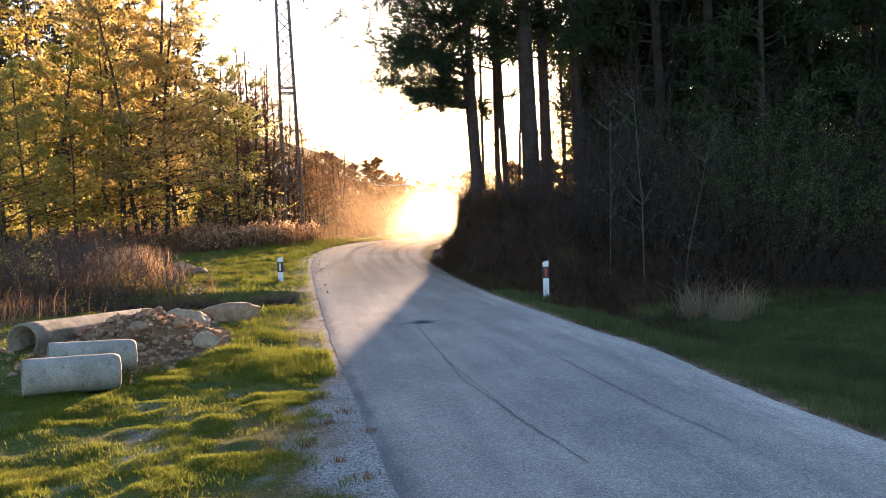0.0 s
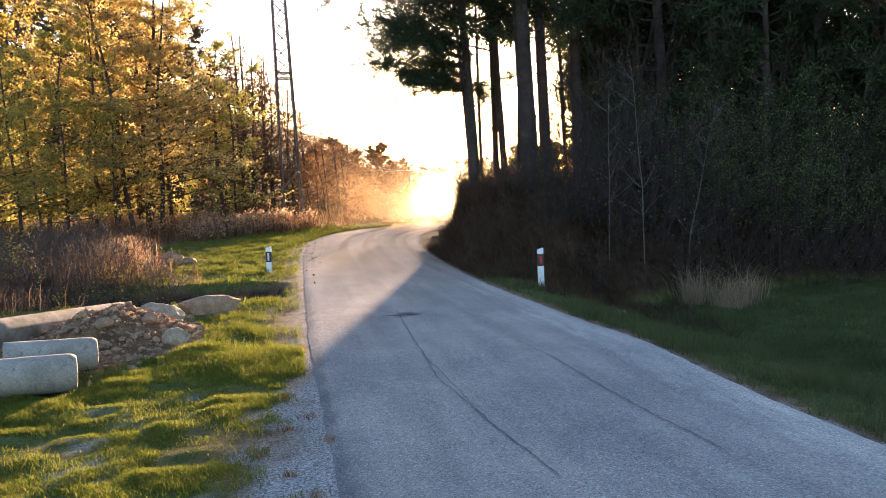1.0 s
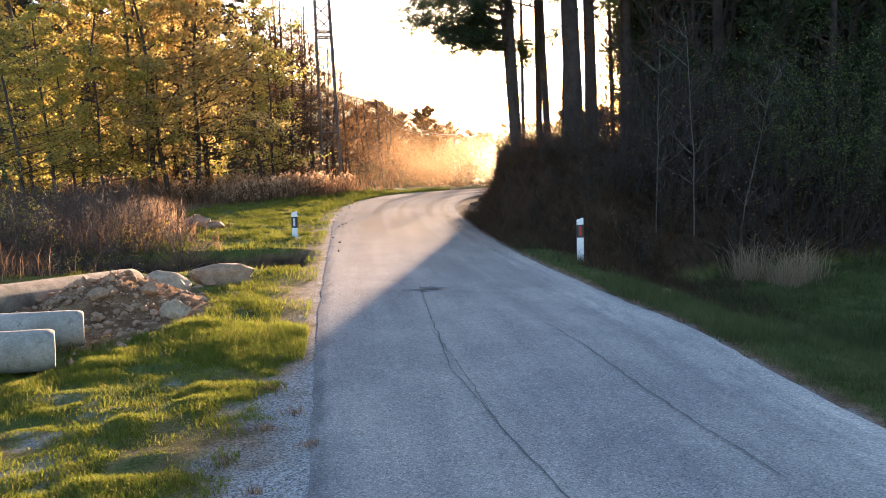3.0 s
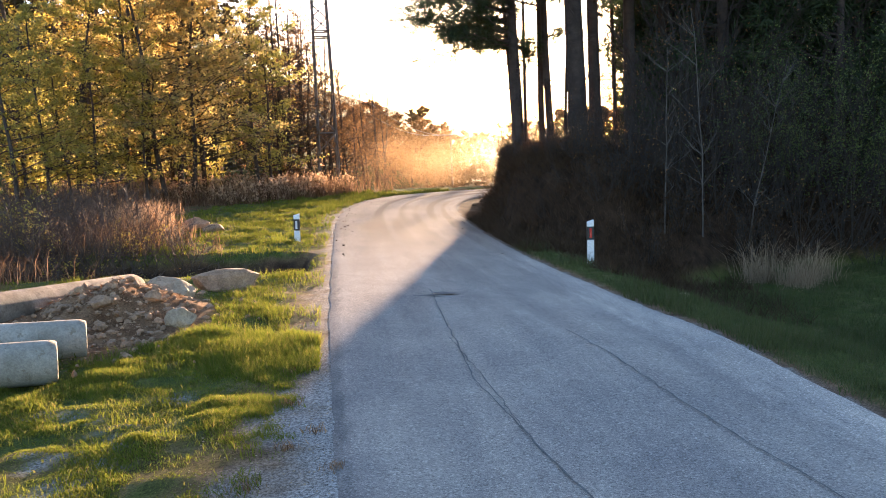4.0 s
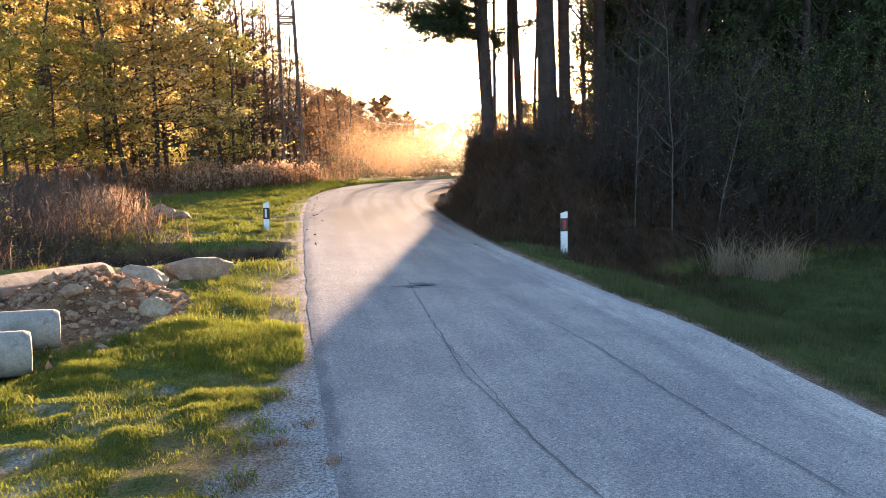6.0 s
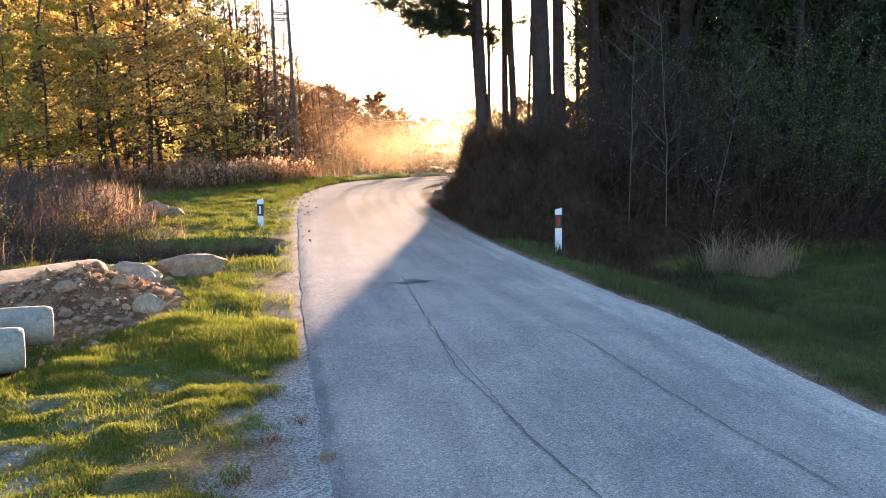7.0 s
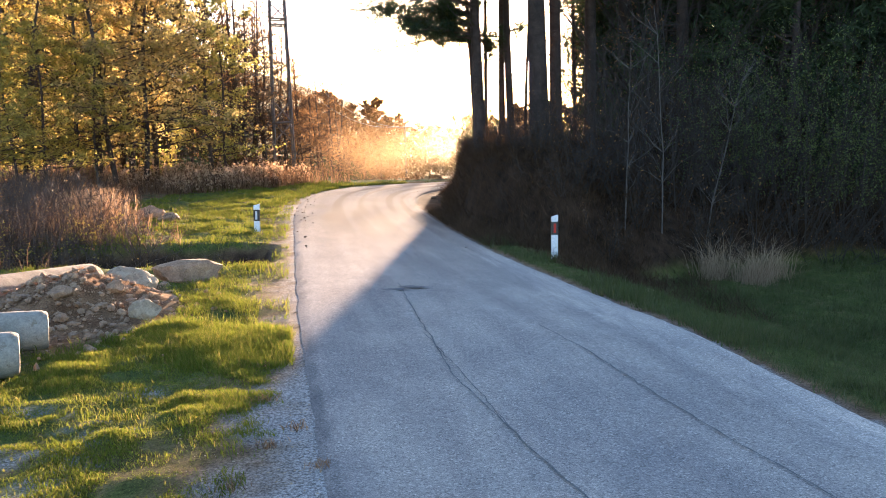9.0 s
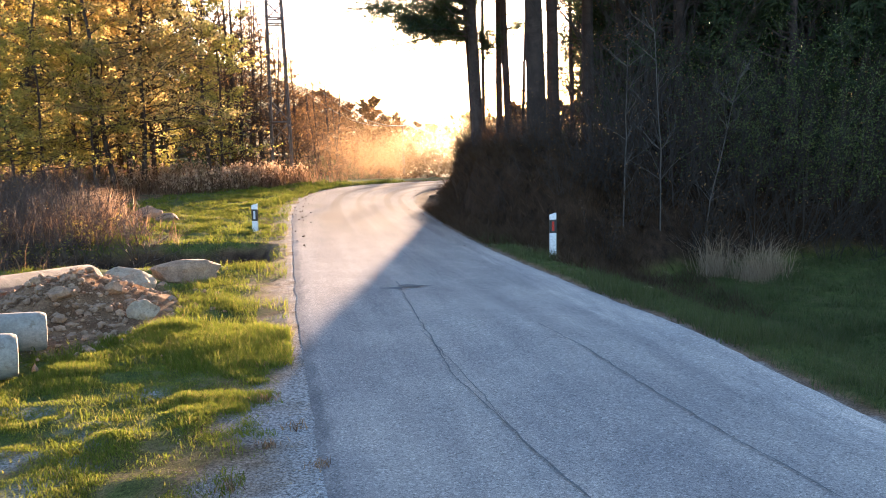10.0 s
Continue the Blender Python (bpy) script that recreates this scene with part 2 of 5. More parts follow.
def road_material():
    """Worn grey asphalt: chippings, bluish worn wheel paths, brown dust at the edges and in the bend, darkened there
    against the sunlight.
    """
    m, n, l, out = mat_new("worn_asphalt")
    co = n.new("ShaderNodeTexCoord").outputs["Object"]
    fine = noise_tex(n, l, 110.0, 3, 0.75, co)
    chips = n.new("ShaderNodeTexVoronoi")
    chips.inputs["Scale"].default_value = 75.0
    l.new(co, chips.inputs["Vector"])
    uv = n.new("ShaderNodeUVMap").outputs[0]
    mp = n.new("ShaderNodeMapping")
    mp.inputs["Scale"].default_value = (9.0, 0.22, 1.0)
    l.new(uv, mp.inputs[0])
    streak = noise_tex(n, l, 1.0, 5, 0.6, mp.outputs[0])
    blot = noise_tex(n, l, 0.9, 6, 0.65, co)
    base = ramp(n, l, fine.outputs["Fac"], ((0.32, (0.17, 0.15, 0.128)), (0.68, (0.47, 0.414, 0.358)))).outputs[0]
    s = ramp(n, l, streak.outputs["Fac"], ((0.3, (0.80, 0.81, 0.84)), (0.7, (1.18, 1.17, 1.14)))).outputs[0]
    t = ramp(n, l, blot.outputs["Fac"], ((0.3, (0.84, 0.85, 0.87)), (0.7, (1.14, 1.13, 1.1)))).outputs[0]
    tone = n.new("ShaderNodeSeparateColor")
    l.new(chips.outputs["Color"], tone.inputs[0])
    c = ramp(n, l, tone.outputs[0], ((0.0, (0.66, 0.66, 0.67)), (0.2, (0.93, 0.93, 0.93)), (0.8, (1.07, 1.065, 1.06)), (1.0, (1.5, 1.48, 1.44)))).outputs[0]
    col = mix_col(n, l, 1.0, base, s, "MULTIPLY")
    col = mix_col(n, l, 1.0, col, t, "MULTIPLY")
    col = mix_col(n, l, 1.0, col, c, "MULTIPLY")
    at = n.new("ShaderNodeAttribute")
    at.attribute_name = "dusty"
    # dust tone set below the asphalt's to dim the sunlit bend
    col = mix_col(n, l, at.outputs["Fac"], col, (0.165, 0.125, 0.095))
    rim = n.new("ShaderNodeAttribute")
    rim.attribute_name = "tarry"
    col = mix_col(n, l, rim.outputs["Fac"], col, mix_col(n, l, 1.0, col, (0.55, 0.56, 0.59), "MULTIPLY"))
    chalk = n.new("ShaderNodeAttribute")
    chalk.attribute_name = "chalky"
    col = mix_col(n, l, chalk.outputs["Fac"], col, mix_col(n, l, 1.0, col, (1.5, 1.48, 1.44), "MULTIPLY"))
    b = n.new("ShaderNodeBsdfPrincipled")
    l.new(col, b.inputs["Base Color"])
    b.inputs["Roughness"].default_value = 1.0
    b.inputs["Specular IOR Level"].default_value = 0.02
    bp = n.new("ShaderNodeBump")
    bp.inputs["Strength"].default_value, bp.inputs["Distance"].default_value = 0.12, 0.005
    l.new(chips.outputs["Distance"], bp.inputs["Height"])
    l.new(bp.outputs[0], b.inputs["Normal"])
    l.new(b.outputs[0], out.inputs[0])
    return m


def dust_material(colour, forward):
    """Fine airborne dust: specks that pass the sun's light on, mostly forwards."""
    m, n, l, out = mat_new("airborne_dust")
    t = n.new("ShaderNodeBsdfTranslucent")
    t.inputs["Color"].default_value = (*colour, 1)
    d = n.new("ShaderNodeBsdfDiffuse")
    d.inputs["Color"].default_value = (*colour, 1)
    r = n.new("ShaderNodeBsdfRefraction")
    r.inputs["Color"].default_value = (1.0, 0.86, 0.66, 1)
    r.inputs["Roughness"].default_value, r.inputs["IOR"].default_value = 0.75, 1.25
    m1, m2 = n.new("ShaderNodeMixShader"), n.new("ShaderNodeMixShader")
    m1.inputs[0].default_value, m2.inputs[0].default_value = 0.25, forward
    l.new(t.outputs[0], m1.inputs[1])
    l.new(d.outputs[0], m1.inputs[2])
    l.new(m1.outputs[0], m2.inputs[1])
    l.new(r.outputs[0], m2.inputs[2])
    l.new(m2.outputs[0], out.inputs[0])
    return m


M_GROUND, M_ROAD = ground_material(), road_material()
# second dust is a paler copy, the glare near the sun put into its colour
M_DUST_BROWN, M_DUST_SUNWARD = dust_material((0.42, 0.24, 0.105), 0.02), dust_material((0.8, 0.58, 0.34), 0.22)


# ---- mesh helpers ----
def mesh_of(name, verts, faces, mats, face_mat=None, smooth=False):
    """A mesh from an (n, 3) array and an (m, k) array of triangles or quads."""
    me = bpy.data.meshes.new(name)
    verts, faces = np.asarray(verts, np.float32), np.asarray(faces, np.int32)
    k = faces.shape[1]
    me.vertices.add(len(verts))
    me.vertices.foreach_set("co", verts.ravel())
    me.loops.add(faces.size)
    me.loops.foreach_set("vertex_index", faces.ravel())
    me.polygons.add(len(faces))
    me.polygons.foreach_set("loop_start", np.arange(0, faces.size, k, dtype=np.int32))
    for mt in mats if isinstance(mats, (list, tuple)) else [mats]:
        me.materials.append(mt)
    if face_mat is not None:
        me.polygons.foreach_set("material_index", np.asarray(face_mat, np.int32))
    me.polygons.foreach_set("use_smooth", np.full(len(faces), smooth))
    me.update(calc_edges=True)
    me.validate()
    return me


def part(name, data, parent, label=""):
    ob = new(name, data)
    ob.parent = parent
    return tagged(ob, label)


def bm_mesh(name, bm, mats, smooth=False):
    me = bpy.data.meshes.new(name)
    bm.to_mesh(me)
    bm.free()
    for mt in mats if isinstance(mats, (list, tuple)) else [mats]:
        me.materials.append(mt)
    for p in me.polygons:
        p.use_smooth = smooth
    return me


def tubes(lines, sides):
    """Tapered tubes along polylines [(points, radii)]: vertices and quads."""
    vs, fs, base = [], [], 0
    ang = np.linspace(0, 2 * np.pi, sides, endpoint=False)
    ca, sa = np.cos(ang)[None, :, None], np.sin(ang)[None, :, None]
    ring = np.arange(sides)
    nxt = (ring + 1) % sides
    for pts, rad in lines:
        pts = np.asarray(pts, float)
        t = np.gradient(pts, axis=0)
        t /= np.linalg.norm(t, axis=1)[:, None] + 1e-9
        up = np.where(np.abs(t[:, 2:3]) < 0.9, np.array([[0, 0, 1.0]]), np.array([[1.0, 0, 0]]))
        a = np.cross(t, up)
        a /= np.linalg.norm(a, axis=1)[:, None] + 1e-9
        b = np.cross(t, a)
        v = pts[:, None, :] + (a[:, None, :] * ca + b[:, None, :] * sa) * np.asarray(rad, float)[:, None, None]
        vs.append(v.reshape(-1, 3))
        for i in range(len(pts) - 1):
            o = base + i * sides
            fs.append(np.stack([o + ring, o + nxt, o + sides + nxt, o + sides + ring], 1))
        base += len(pts) * sides
    return np.concatenate(vs), np.concatenate(fs)


def unit(v):
    return v / (np.linalg.norm(v, axis=-1, keepdims=True) + 1e-9)


def leaf_quads(rng, pos, size, stretch=1.6, level=0.0):
    """Diamond leaves at the places given; level turns their faces more towards the sky."""
    n = len(pos)
    up = unit(rng.normal(size=(n, 3)) + np.array([0, 0, level]))
    a = unit(np.cross(up, rng.normal(size=(n, 3))))
    b = np.cross(up, a)
    s = size * rng.uniform(0.6, 1.4, (n, 1))
    v = np.stack([pos - a * s * stretch / 2, pos + b * s / 2, pos + a * s * stretch / 2, pos - b * s / 2], 1).reshape(-1, 3)
    return v, np.arange(4 * n).reshape(-1, 4)


def blades(rng, base, height, width, lean=0.35, wind=(0, 0), segs=2):
    """Bent blades of grass that stand on the places given, as triangles."""
    n = len(base)
    az = rng.uniform(0, 2 * np.pi, n)
    side = np.stack([np.cos(az), np.sin(az), np.zeros(n)], 1)
    bend = unit(np.stack([rng.normal(size=n), rng.normal(size=n), np.zeros(n)], 1)) * (height * lean * rng.uniform(0.2, 1.6, n))[:, None]
    bend[:, 0] += wind[0] * height
    bend[:, 1] += wind[1] * height
    up = np.zeros((n, 3))
    up[:, 2] = height
    w = (width * rng.uniform(0.6, 1.4, n))[:, None] * side
    if segs == 1:
        v = np.stack([base - w / 2, base + w / 2, base + up + bend], 1).reshape(-1, 3)
        return v, np.arange(3 * n).reshape(-1, 3)
    midp = base + up * 0.6 + bend * 0.3
    tip = base + up * 0.95 + bend
    v = np.stack([base - w / 2, base + w / 2, midp - w * 0.4, midp + w * 0.4, tip], 1).reshape(-1, 3)
    o = np.arange(n)[:, None] * 5
    f = np.concatenate([o + [[0, 1, 3]], o + [[0, 3, 2]], o + [[2, 3, 4]]], 1).reshape(-1, 3)
    return v, f


def merged(chunks):
    vs, fs, base = [], [], 0
    for v, f in chunks:
        vs.append(v)
        fs.append(f + base)
        base += len(v)
    return np.concatenate(vs), np.concatenate(fs)


def vnoise(x, y, seed=0):
    """Smooth value noise, 0 to 1, one cell a unit."""
    xi, yi = np.floor(x).astype(np.int64), np.floor(y).astype(np.int64)
    fx, fy = x - xi, y - yi
    fx, fy = fx * fx * (3 - 2 * fx), fy * fy * (3 - 2 * fy)

    def h(a, b):
        k = (a * 374761393 + b * 668265263 + seed * 974711) & 0x7FFFFFFF
        k = ((k ^ (k >> 13)) * 1274126177) & 0x7FFFFFFF
        return ((k ^ (k >> 16)) & 0xFFFF) / 65535.0
    return (h(xi, yi) * (1 - fx) + h(xi + 1, yi) * fx) * (1 - fy) + (h(xi, yi + 1) * (1 - fx) + h(xi + 1, yi + 1) * fx) * fy


def sstep(a, b, x):
    t = np.clip((x - a) / (b - a), 0, 1)
    return t * t * (3 - 2 * t)


# ---- the lie of the land ----
LEFT_EDGE = [(6.5, -45), (2.6, -14), (1.25, -4), (0.5, 1.2), (-0.56, 6.5), (-1.02, 8.8), (-1.60, 11.8), (-2.32, 15.8), (-3.2, 20.9), (-3.75, 24.4), (-4.1, 28), (-4.05, 31.8), (-3.3, 34.5), (-1.6, 36.2), (1, 37.0), (5, 37.5), (12, 37.8), (30, 36)]
RIGHT_EDGE = [(12, -44), (7.2, -12), (5.6, -3), (4.3, 2.5), (3.12, 8.1), (2.67, 10.9), (2.13, 12.8), (1.09, 17.4), (0.34, 21), (-0.1, 23.3), (-0.6, 26.5), (-0.8, 29.3), (-0.5, 31.6), (0.25, 33.0), (1.8, 33.7), (5.2, 34.1), (12, 34.3), (30, 32.5)]
LEFT_Z = [0.0, 0.0, 0.0, 0.0, 0.0, -0.02, -0.03, -0.05, -0.04, -0.03, -0.03, -0.05, -0.08, -0.1, -0.12, -0.2, -0.4, -1.0]
RIGHT_Z = [0.0, 0.0, -0.02, -0.06, -0.17, -0.19, -0.20, -0.27, -0.27, -0.25, -0.2, -0.17, -0.14, -0.12, -0.12, -0.2, -0.4, -1.0]
BANK_TOE = [(30, 30.5), (12, 31.8), (5, 31.8), (1.5, 32.4), (0.25, 31.6), (0.05, 29.8), (0.08, 27), (0.12, 24.0), (0.95, 21.2), (2.2, 19.4), (4.0, 19.9), (7.8, 21.9), (14, 24), (30, 27)]


def spline(points, per=14):
    p = np.array([points[0], *points, points[-1]], float)
    out = []
    for i in range(1, len(p) - 2):
        t = np.linspace(0, 1, per, endpoint=False)[:, None]
        out.append(0.5 * (2 * p[i] + (p[i + 1] - p[i - 1]) * t + (2 * p[i - 1] - 5 * p[i] + 4 * p[i + 1] - p[i + 2]) * t ** 2 + (3 * p[i] - p[i - 1] - 3 * p[i + 1] + p[i + 2]) * t ** 3))
    return np.concatenate(out + [p[-1:]])


LE = spline([(*a, z) for a, z in zip(LEFT_EDGE, LEFT_Z)])
RE = spline([(*a, z) for a, z in zip(RIGHT_EDGE, RIGHT_Z)])
TOE = spline([(*a, 0) for a in BANK_TOE], 6)


def side_of(line, x, y):
    """Signed distance to a polyline (positive on the left of its run) and the nearest index."""
    d, ix = np.empty(len(x)), np.empty(len(x), int)
    tan = unit(np.gradient(line[:, :2], axis=0))
    for a in range(0, len(x), 20000):
        dx = x[a:a + 20000, None] - line[None, :, 0]
        dy = y[a:a + 20000, None] - line[None, :, 1]
        i = np.argmin(dx * dx + dy * dy, 1)
        r = np.arange(len(i))
        ex, ey = dx[r, i], dy[r, i]
        cross = tan[i, 0] * ey - tan[i, 1] * ex
        along = tan[i, 0] * ex + tan[i, 1] * ey
        far = np.abs(along) > 0.8
        d[a:a + 20000] = np.where(far, np.sign(cross) * np.hypot(ex, ey), cross)
        ix[a:a + 20000] = i
    return d, ix


def inside(poly, x, y):
    c = np.zeros(len(x), bool)
    for (x0, y0), (x1, y1) in zip(poly, np.roll(poly, -1, axis=0)):
        hit = (y0 > y) != (y1 > y)
        c ^= hit & (x < (x1 - x0) * (y - y0) / (y1 - y0 + 1e-12) + x0)
    return c


def lie(x, y):
    """Height of the ground, with the distances left and right of the road and behind the bank's toe."""
    x, y = np.asarray(x, float), np.asarray(y, float)
    dl, il = side_of(LE, x, y)
    dr, ir = side_of(RE, x, y)
    dr = -dr
    zl, zr = LE[il, 2], RE[ir, 2]
    f = np.clip(-dl / (-dl - dr + 1e-9), 0, 1)
    road = (dl <= 0) & (dr <= 0)
    z = np.where(road, zl + (zr - zl) * f - 0.012 - 0.07 * sstep(0.12, 0.6, np.minimum(-dl, -dr)), 0)
    bump = (vnoise(x * 1.5, y * 1.5, 3) - 0.5) * 0.06 + (vnoise(x * 4.2, y * 4.2, 5) - 0.5) * 0.06
    # left: verge, field, ditch, rubble heap
    left = (dl > 0) & ~(dr > 0.0) | ((dl > 0) & (dl < dr))
    ax, ay, bx, by = -3.2, 16.7, -8.0, 16.4
    u = np.clip(((x - ax) * (bx - ax) + (y - ay) * (by - ay)) / ((bx - ax) ** 2 + (by - ay) ** 2), 0, 1)
    dd = np.hypot(x - ax - u * (bx - ax), y - ay - u * (by - ay))
    ditch = -1.25 * np.exp(-(dd / 1.05) ** 6) * (1 - 0.6 * u) * sstep(0.3, 0.9, dl)
    heap = -0.07 * np.exp(-((x + 3.95) / 0.7) ** 2 - ((y - 9.3) / 0.6) ** 2) + 0.42 * np.exp(-((x + 4.2) / 0.75) ** 2 - ((y - 11.9) / 0.95) ** 2) + 0.12 * np.exp(-((x + 6.0) / 0.9) ** 2 - ((y - 10.9) / 1.2) ** 2)
    hill = 0.3 * np.clip(-x - 19, 0, 40) * sstep(30, 44, y) + 0.5 * np.clip(-x - 18, 0, 18) * sstep(46, 58, y)
    fall = (-0.085 * np.clip(y - 37.8, 0, 26) - 0.03 * np.clip(y - 63.8, 0, 120)) * sstep(-11, -5, x)
    zleft = zl * sstep(3, 0, dl) + 0.02 * sstep(0.1, 0.9, dl) + bump * sstep(0.1, 1.2, dl) + 0.018 * np.clip(dl - 3.5, 0, 14) * (y < 60) + ditch + heap + fall + hill - 0.012 - 0.012 * sstep(0.05, 0.5, dl)
    rough = (vnoise(x * 9, y * 9, 9) - 0.5) * 0.2 * np.exp(-((x + 4.3) / 1.2) ** 2 - ((y - 11.7) / 1.5) ** 2)
    z = np.where(left & ~road, zleft + rough, z)
    # right: verge falling to the meadow, and the wooded bank
    right = ~left & ~road
    keep = 1 - sstep(17.5, 21.5, y) * (1 - sstep(2.2, 4.5, x))
    zright = zr - 0.03 - 0.02 * sstep(0, 0.6, dr) - (1.0 * sstep(0.45, 3.5, dr) + 0.012 * np.clip(dr - 3.5, 0, 25)) * keep + bump * sstep(0.2, 1.2, dr)
    poly = TOE[:, :2]
    ins = inside(np.concatenate([poly, [(60, 28)]]), x, y)
    b, _ = side_of(TOE, x, y)
    b = np.where(ins, np.abs(b), 0)
    steep = 1 - sstep(1.5, 4.0, x)
    crag = 0.85 + 0.4 * vnoise(x * 1.3, y * 1.3, 12)
    bank = ((0.5 * sstep(0, 0.6, b) + 0.98 * sstep(0.35, 0.82, b * crag) + 0.15 * sstep(0.7, 1.3, b)) * steep + 2.3 * (1 - np.exp(-b * crag / 1.5)) * (1 - steep)) + 0.10 * np.clip(b - 0.5, 0, 22) + 0.65 * np.clip(b - 2.0, 0, 13) * sstep(4.2, 7.5, x)
    z = np.where(right, zright + bank + 0.15 * np.exp(-((x + 0.0) / 0.42) ** 2 - ((y - 29.3) / 1.1) ** 2) + ((vnoise(x * 3.1, y * 3.1, 15) - 0.5) * 0.35 + (vnoise(x * 8, y * 8, 16) - 0.5) * 0.16) * sstep(0.02, 0.5, b), z)
    return z, dl, dr, b, road, left


def height(x, y):
    return lie(np.atleast_1d(x), np.atleast_1d(y))[0]


def axis(lo, a, b, hi, step):
    n = int((b - a) / step)
    mid = np.linspace(a, b, n)
    g = 1.22 ** np.arange(1, 60) * step
    down, up = a - np.cumsum(g), b + np.cumsum(g)
    return np.concatenate([down[down > lo][::-1], mid, up[up < hi]])


def build_ground():
    xs, ys = axis(-1500, -13, 11, 1500, 0.13), axis(-300, 1.5, 39, 2500, 0.13)
    gx, gy = np.meshgrid(xs, ys)
    x, y = gx.ravel(), gy.ravel()
    z, dl, dr, b, road, left = lie(x, y)
    nx, ny = len(xs), len(ys)
    i = (np.arange(ny - 1)[:, None] * nx + np.arange(nx - 1)[None, :]).ravel()
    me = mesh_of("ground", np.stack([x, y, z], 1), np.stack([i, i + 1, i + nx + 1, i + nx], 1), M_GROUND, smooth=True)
    wob = vnoise(x * 2.2, y * 2.2, 21) * 0.7 + vnoise(x * 8, y * 8, 22) * 0.3
    edge = 0.10 + 0.36 * sstep(11.5, 6.5, y)
    gravel = np.where(left, sstep(edge + 0.28, edge - 0.22, dl + (wob - 0.5) * 0.9) * (0.55 + 0.45 * sstep(11, 7.5, y)), 0.25 * sstep(0.2, 0.02, dr + (wob - 0.5) * 0.2))
    gravel = np.maximum(gravel, road * 1.0) * (b <= 0)
    gravel = np.maximum(gravel, left * sstep(0.74, 0.8, wob) * (y < 9.5) * (dl < 2.4) * (dl > 0) * 0.8)
    heap = np.exp(-((x + 4.15) / 1.35) ** 2 - ((y - 11.5) / 1.75) ** 2) * left + np.exp(-((x - 0.0) / 0.6) ** 2 - ((y - 29.3) / 1.3) ** 2) * (b <= 0)
    wild = left * sstep(4.2, 6.0, dl + (wob - 0.5) * 2) * (y > 12) * (y < 37) * sstep(-3.5, -5, x)
    ditch = left * sstep(-0.10, -0.2, z) * (y < 22)
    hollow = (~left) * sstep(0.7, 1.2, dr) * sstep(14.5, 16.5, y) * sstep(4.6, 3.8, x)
    fringe = (~left) * sstep(0.3, 0.12, dr + (wob - 0.5) * 0.2) + (~left) * (y > 20) * (x < 1.5)
    soil = np.clip(np.maximum.reduce([hollow, fringe, sstep(0.3, 0.55, heap), wild * 0.85, ditch, sstep(0.0, 0.5, b)]), 0, 1)
    soil = np.maximum(soil, left * sstep(edge + 0.7, edge + 0.1, dl + (wob - 0.5) * 0.9) * 0.85)
    soil = np.maximum(soil, left * sstep(0.72, 0.8, vnoise(x * 1.1, y * 1.1, 31)) * 0.4 * (dl < 4))
    soil = np.maximum(soil, 0.45 * left * sstep(0.35, 0.9, np.exp(-((x + 1.75) / 0.55) ** 2 - ((y - 7.2) / 0.5) ** 2) + (wob - 0.5) * 0.6))
    gravel = np.maximum(gravel, 0.8 * left * sstep(0.4, 0.7, np.exp(-((x + 2.3) / 0.4) ** 2 - ((y - 6.5) / 0.25) ** 2) + (wob - 0.5) * 0.8))
    # last mask darkens the earth where bank, hollow and ditch lie in shade
    for key, vals in (("gravel", gravel), ("soil", soil), ("shade_humus", np.clip(np.maximum.reduce([sstep(0.0, 0.25, b), hollow, left * sstep(-0.08, -0.25, z) * (y > 14) * (y < 20)]), 0, 1))):
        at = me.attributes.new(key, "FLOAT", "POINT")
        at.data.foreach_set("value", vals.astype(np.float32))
    tagged(new("ground", me), "grassy verge, gravel shoulder, earth bank and open field", "ground", kind="structure")


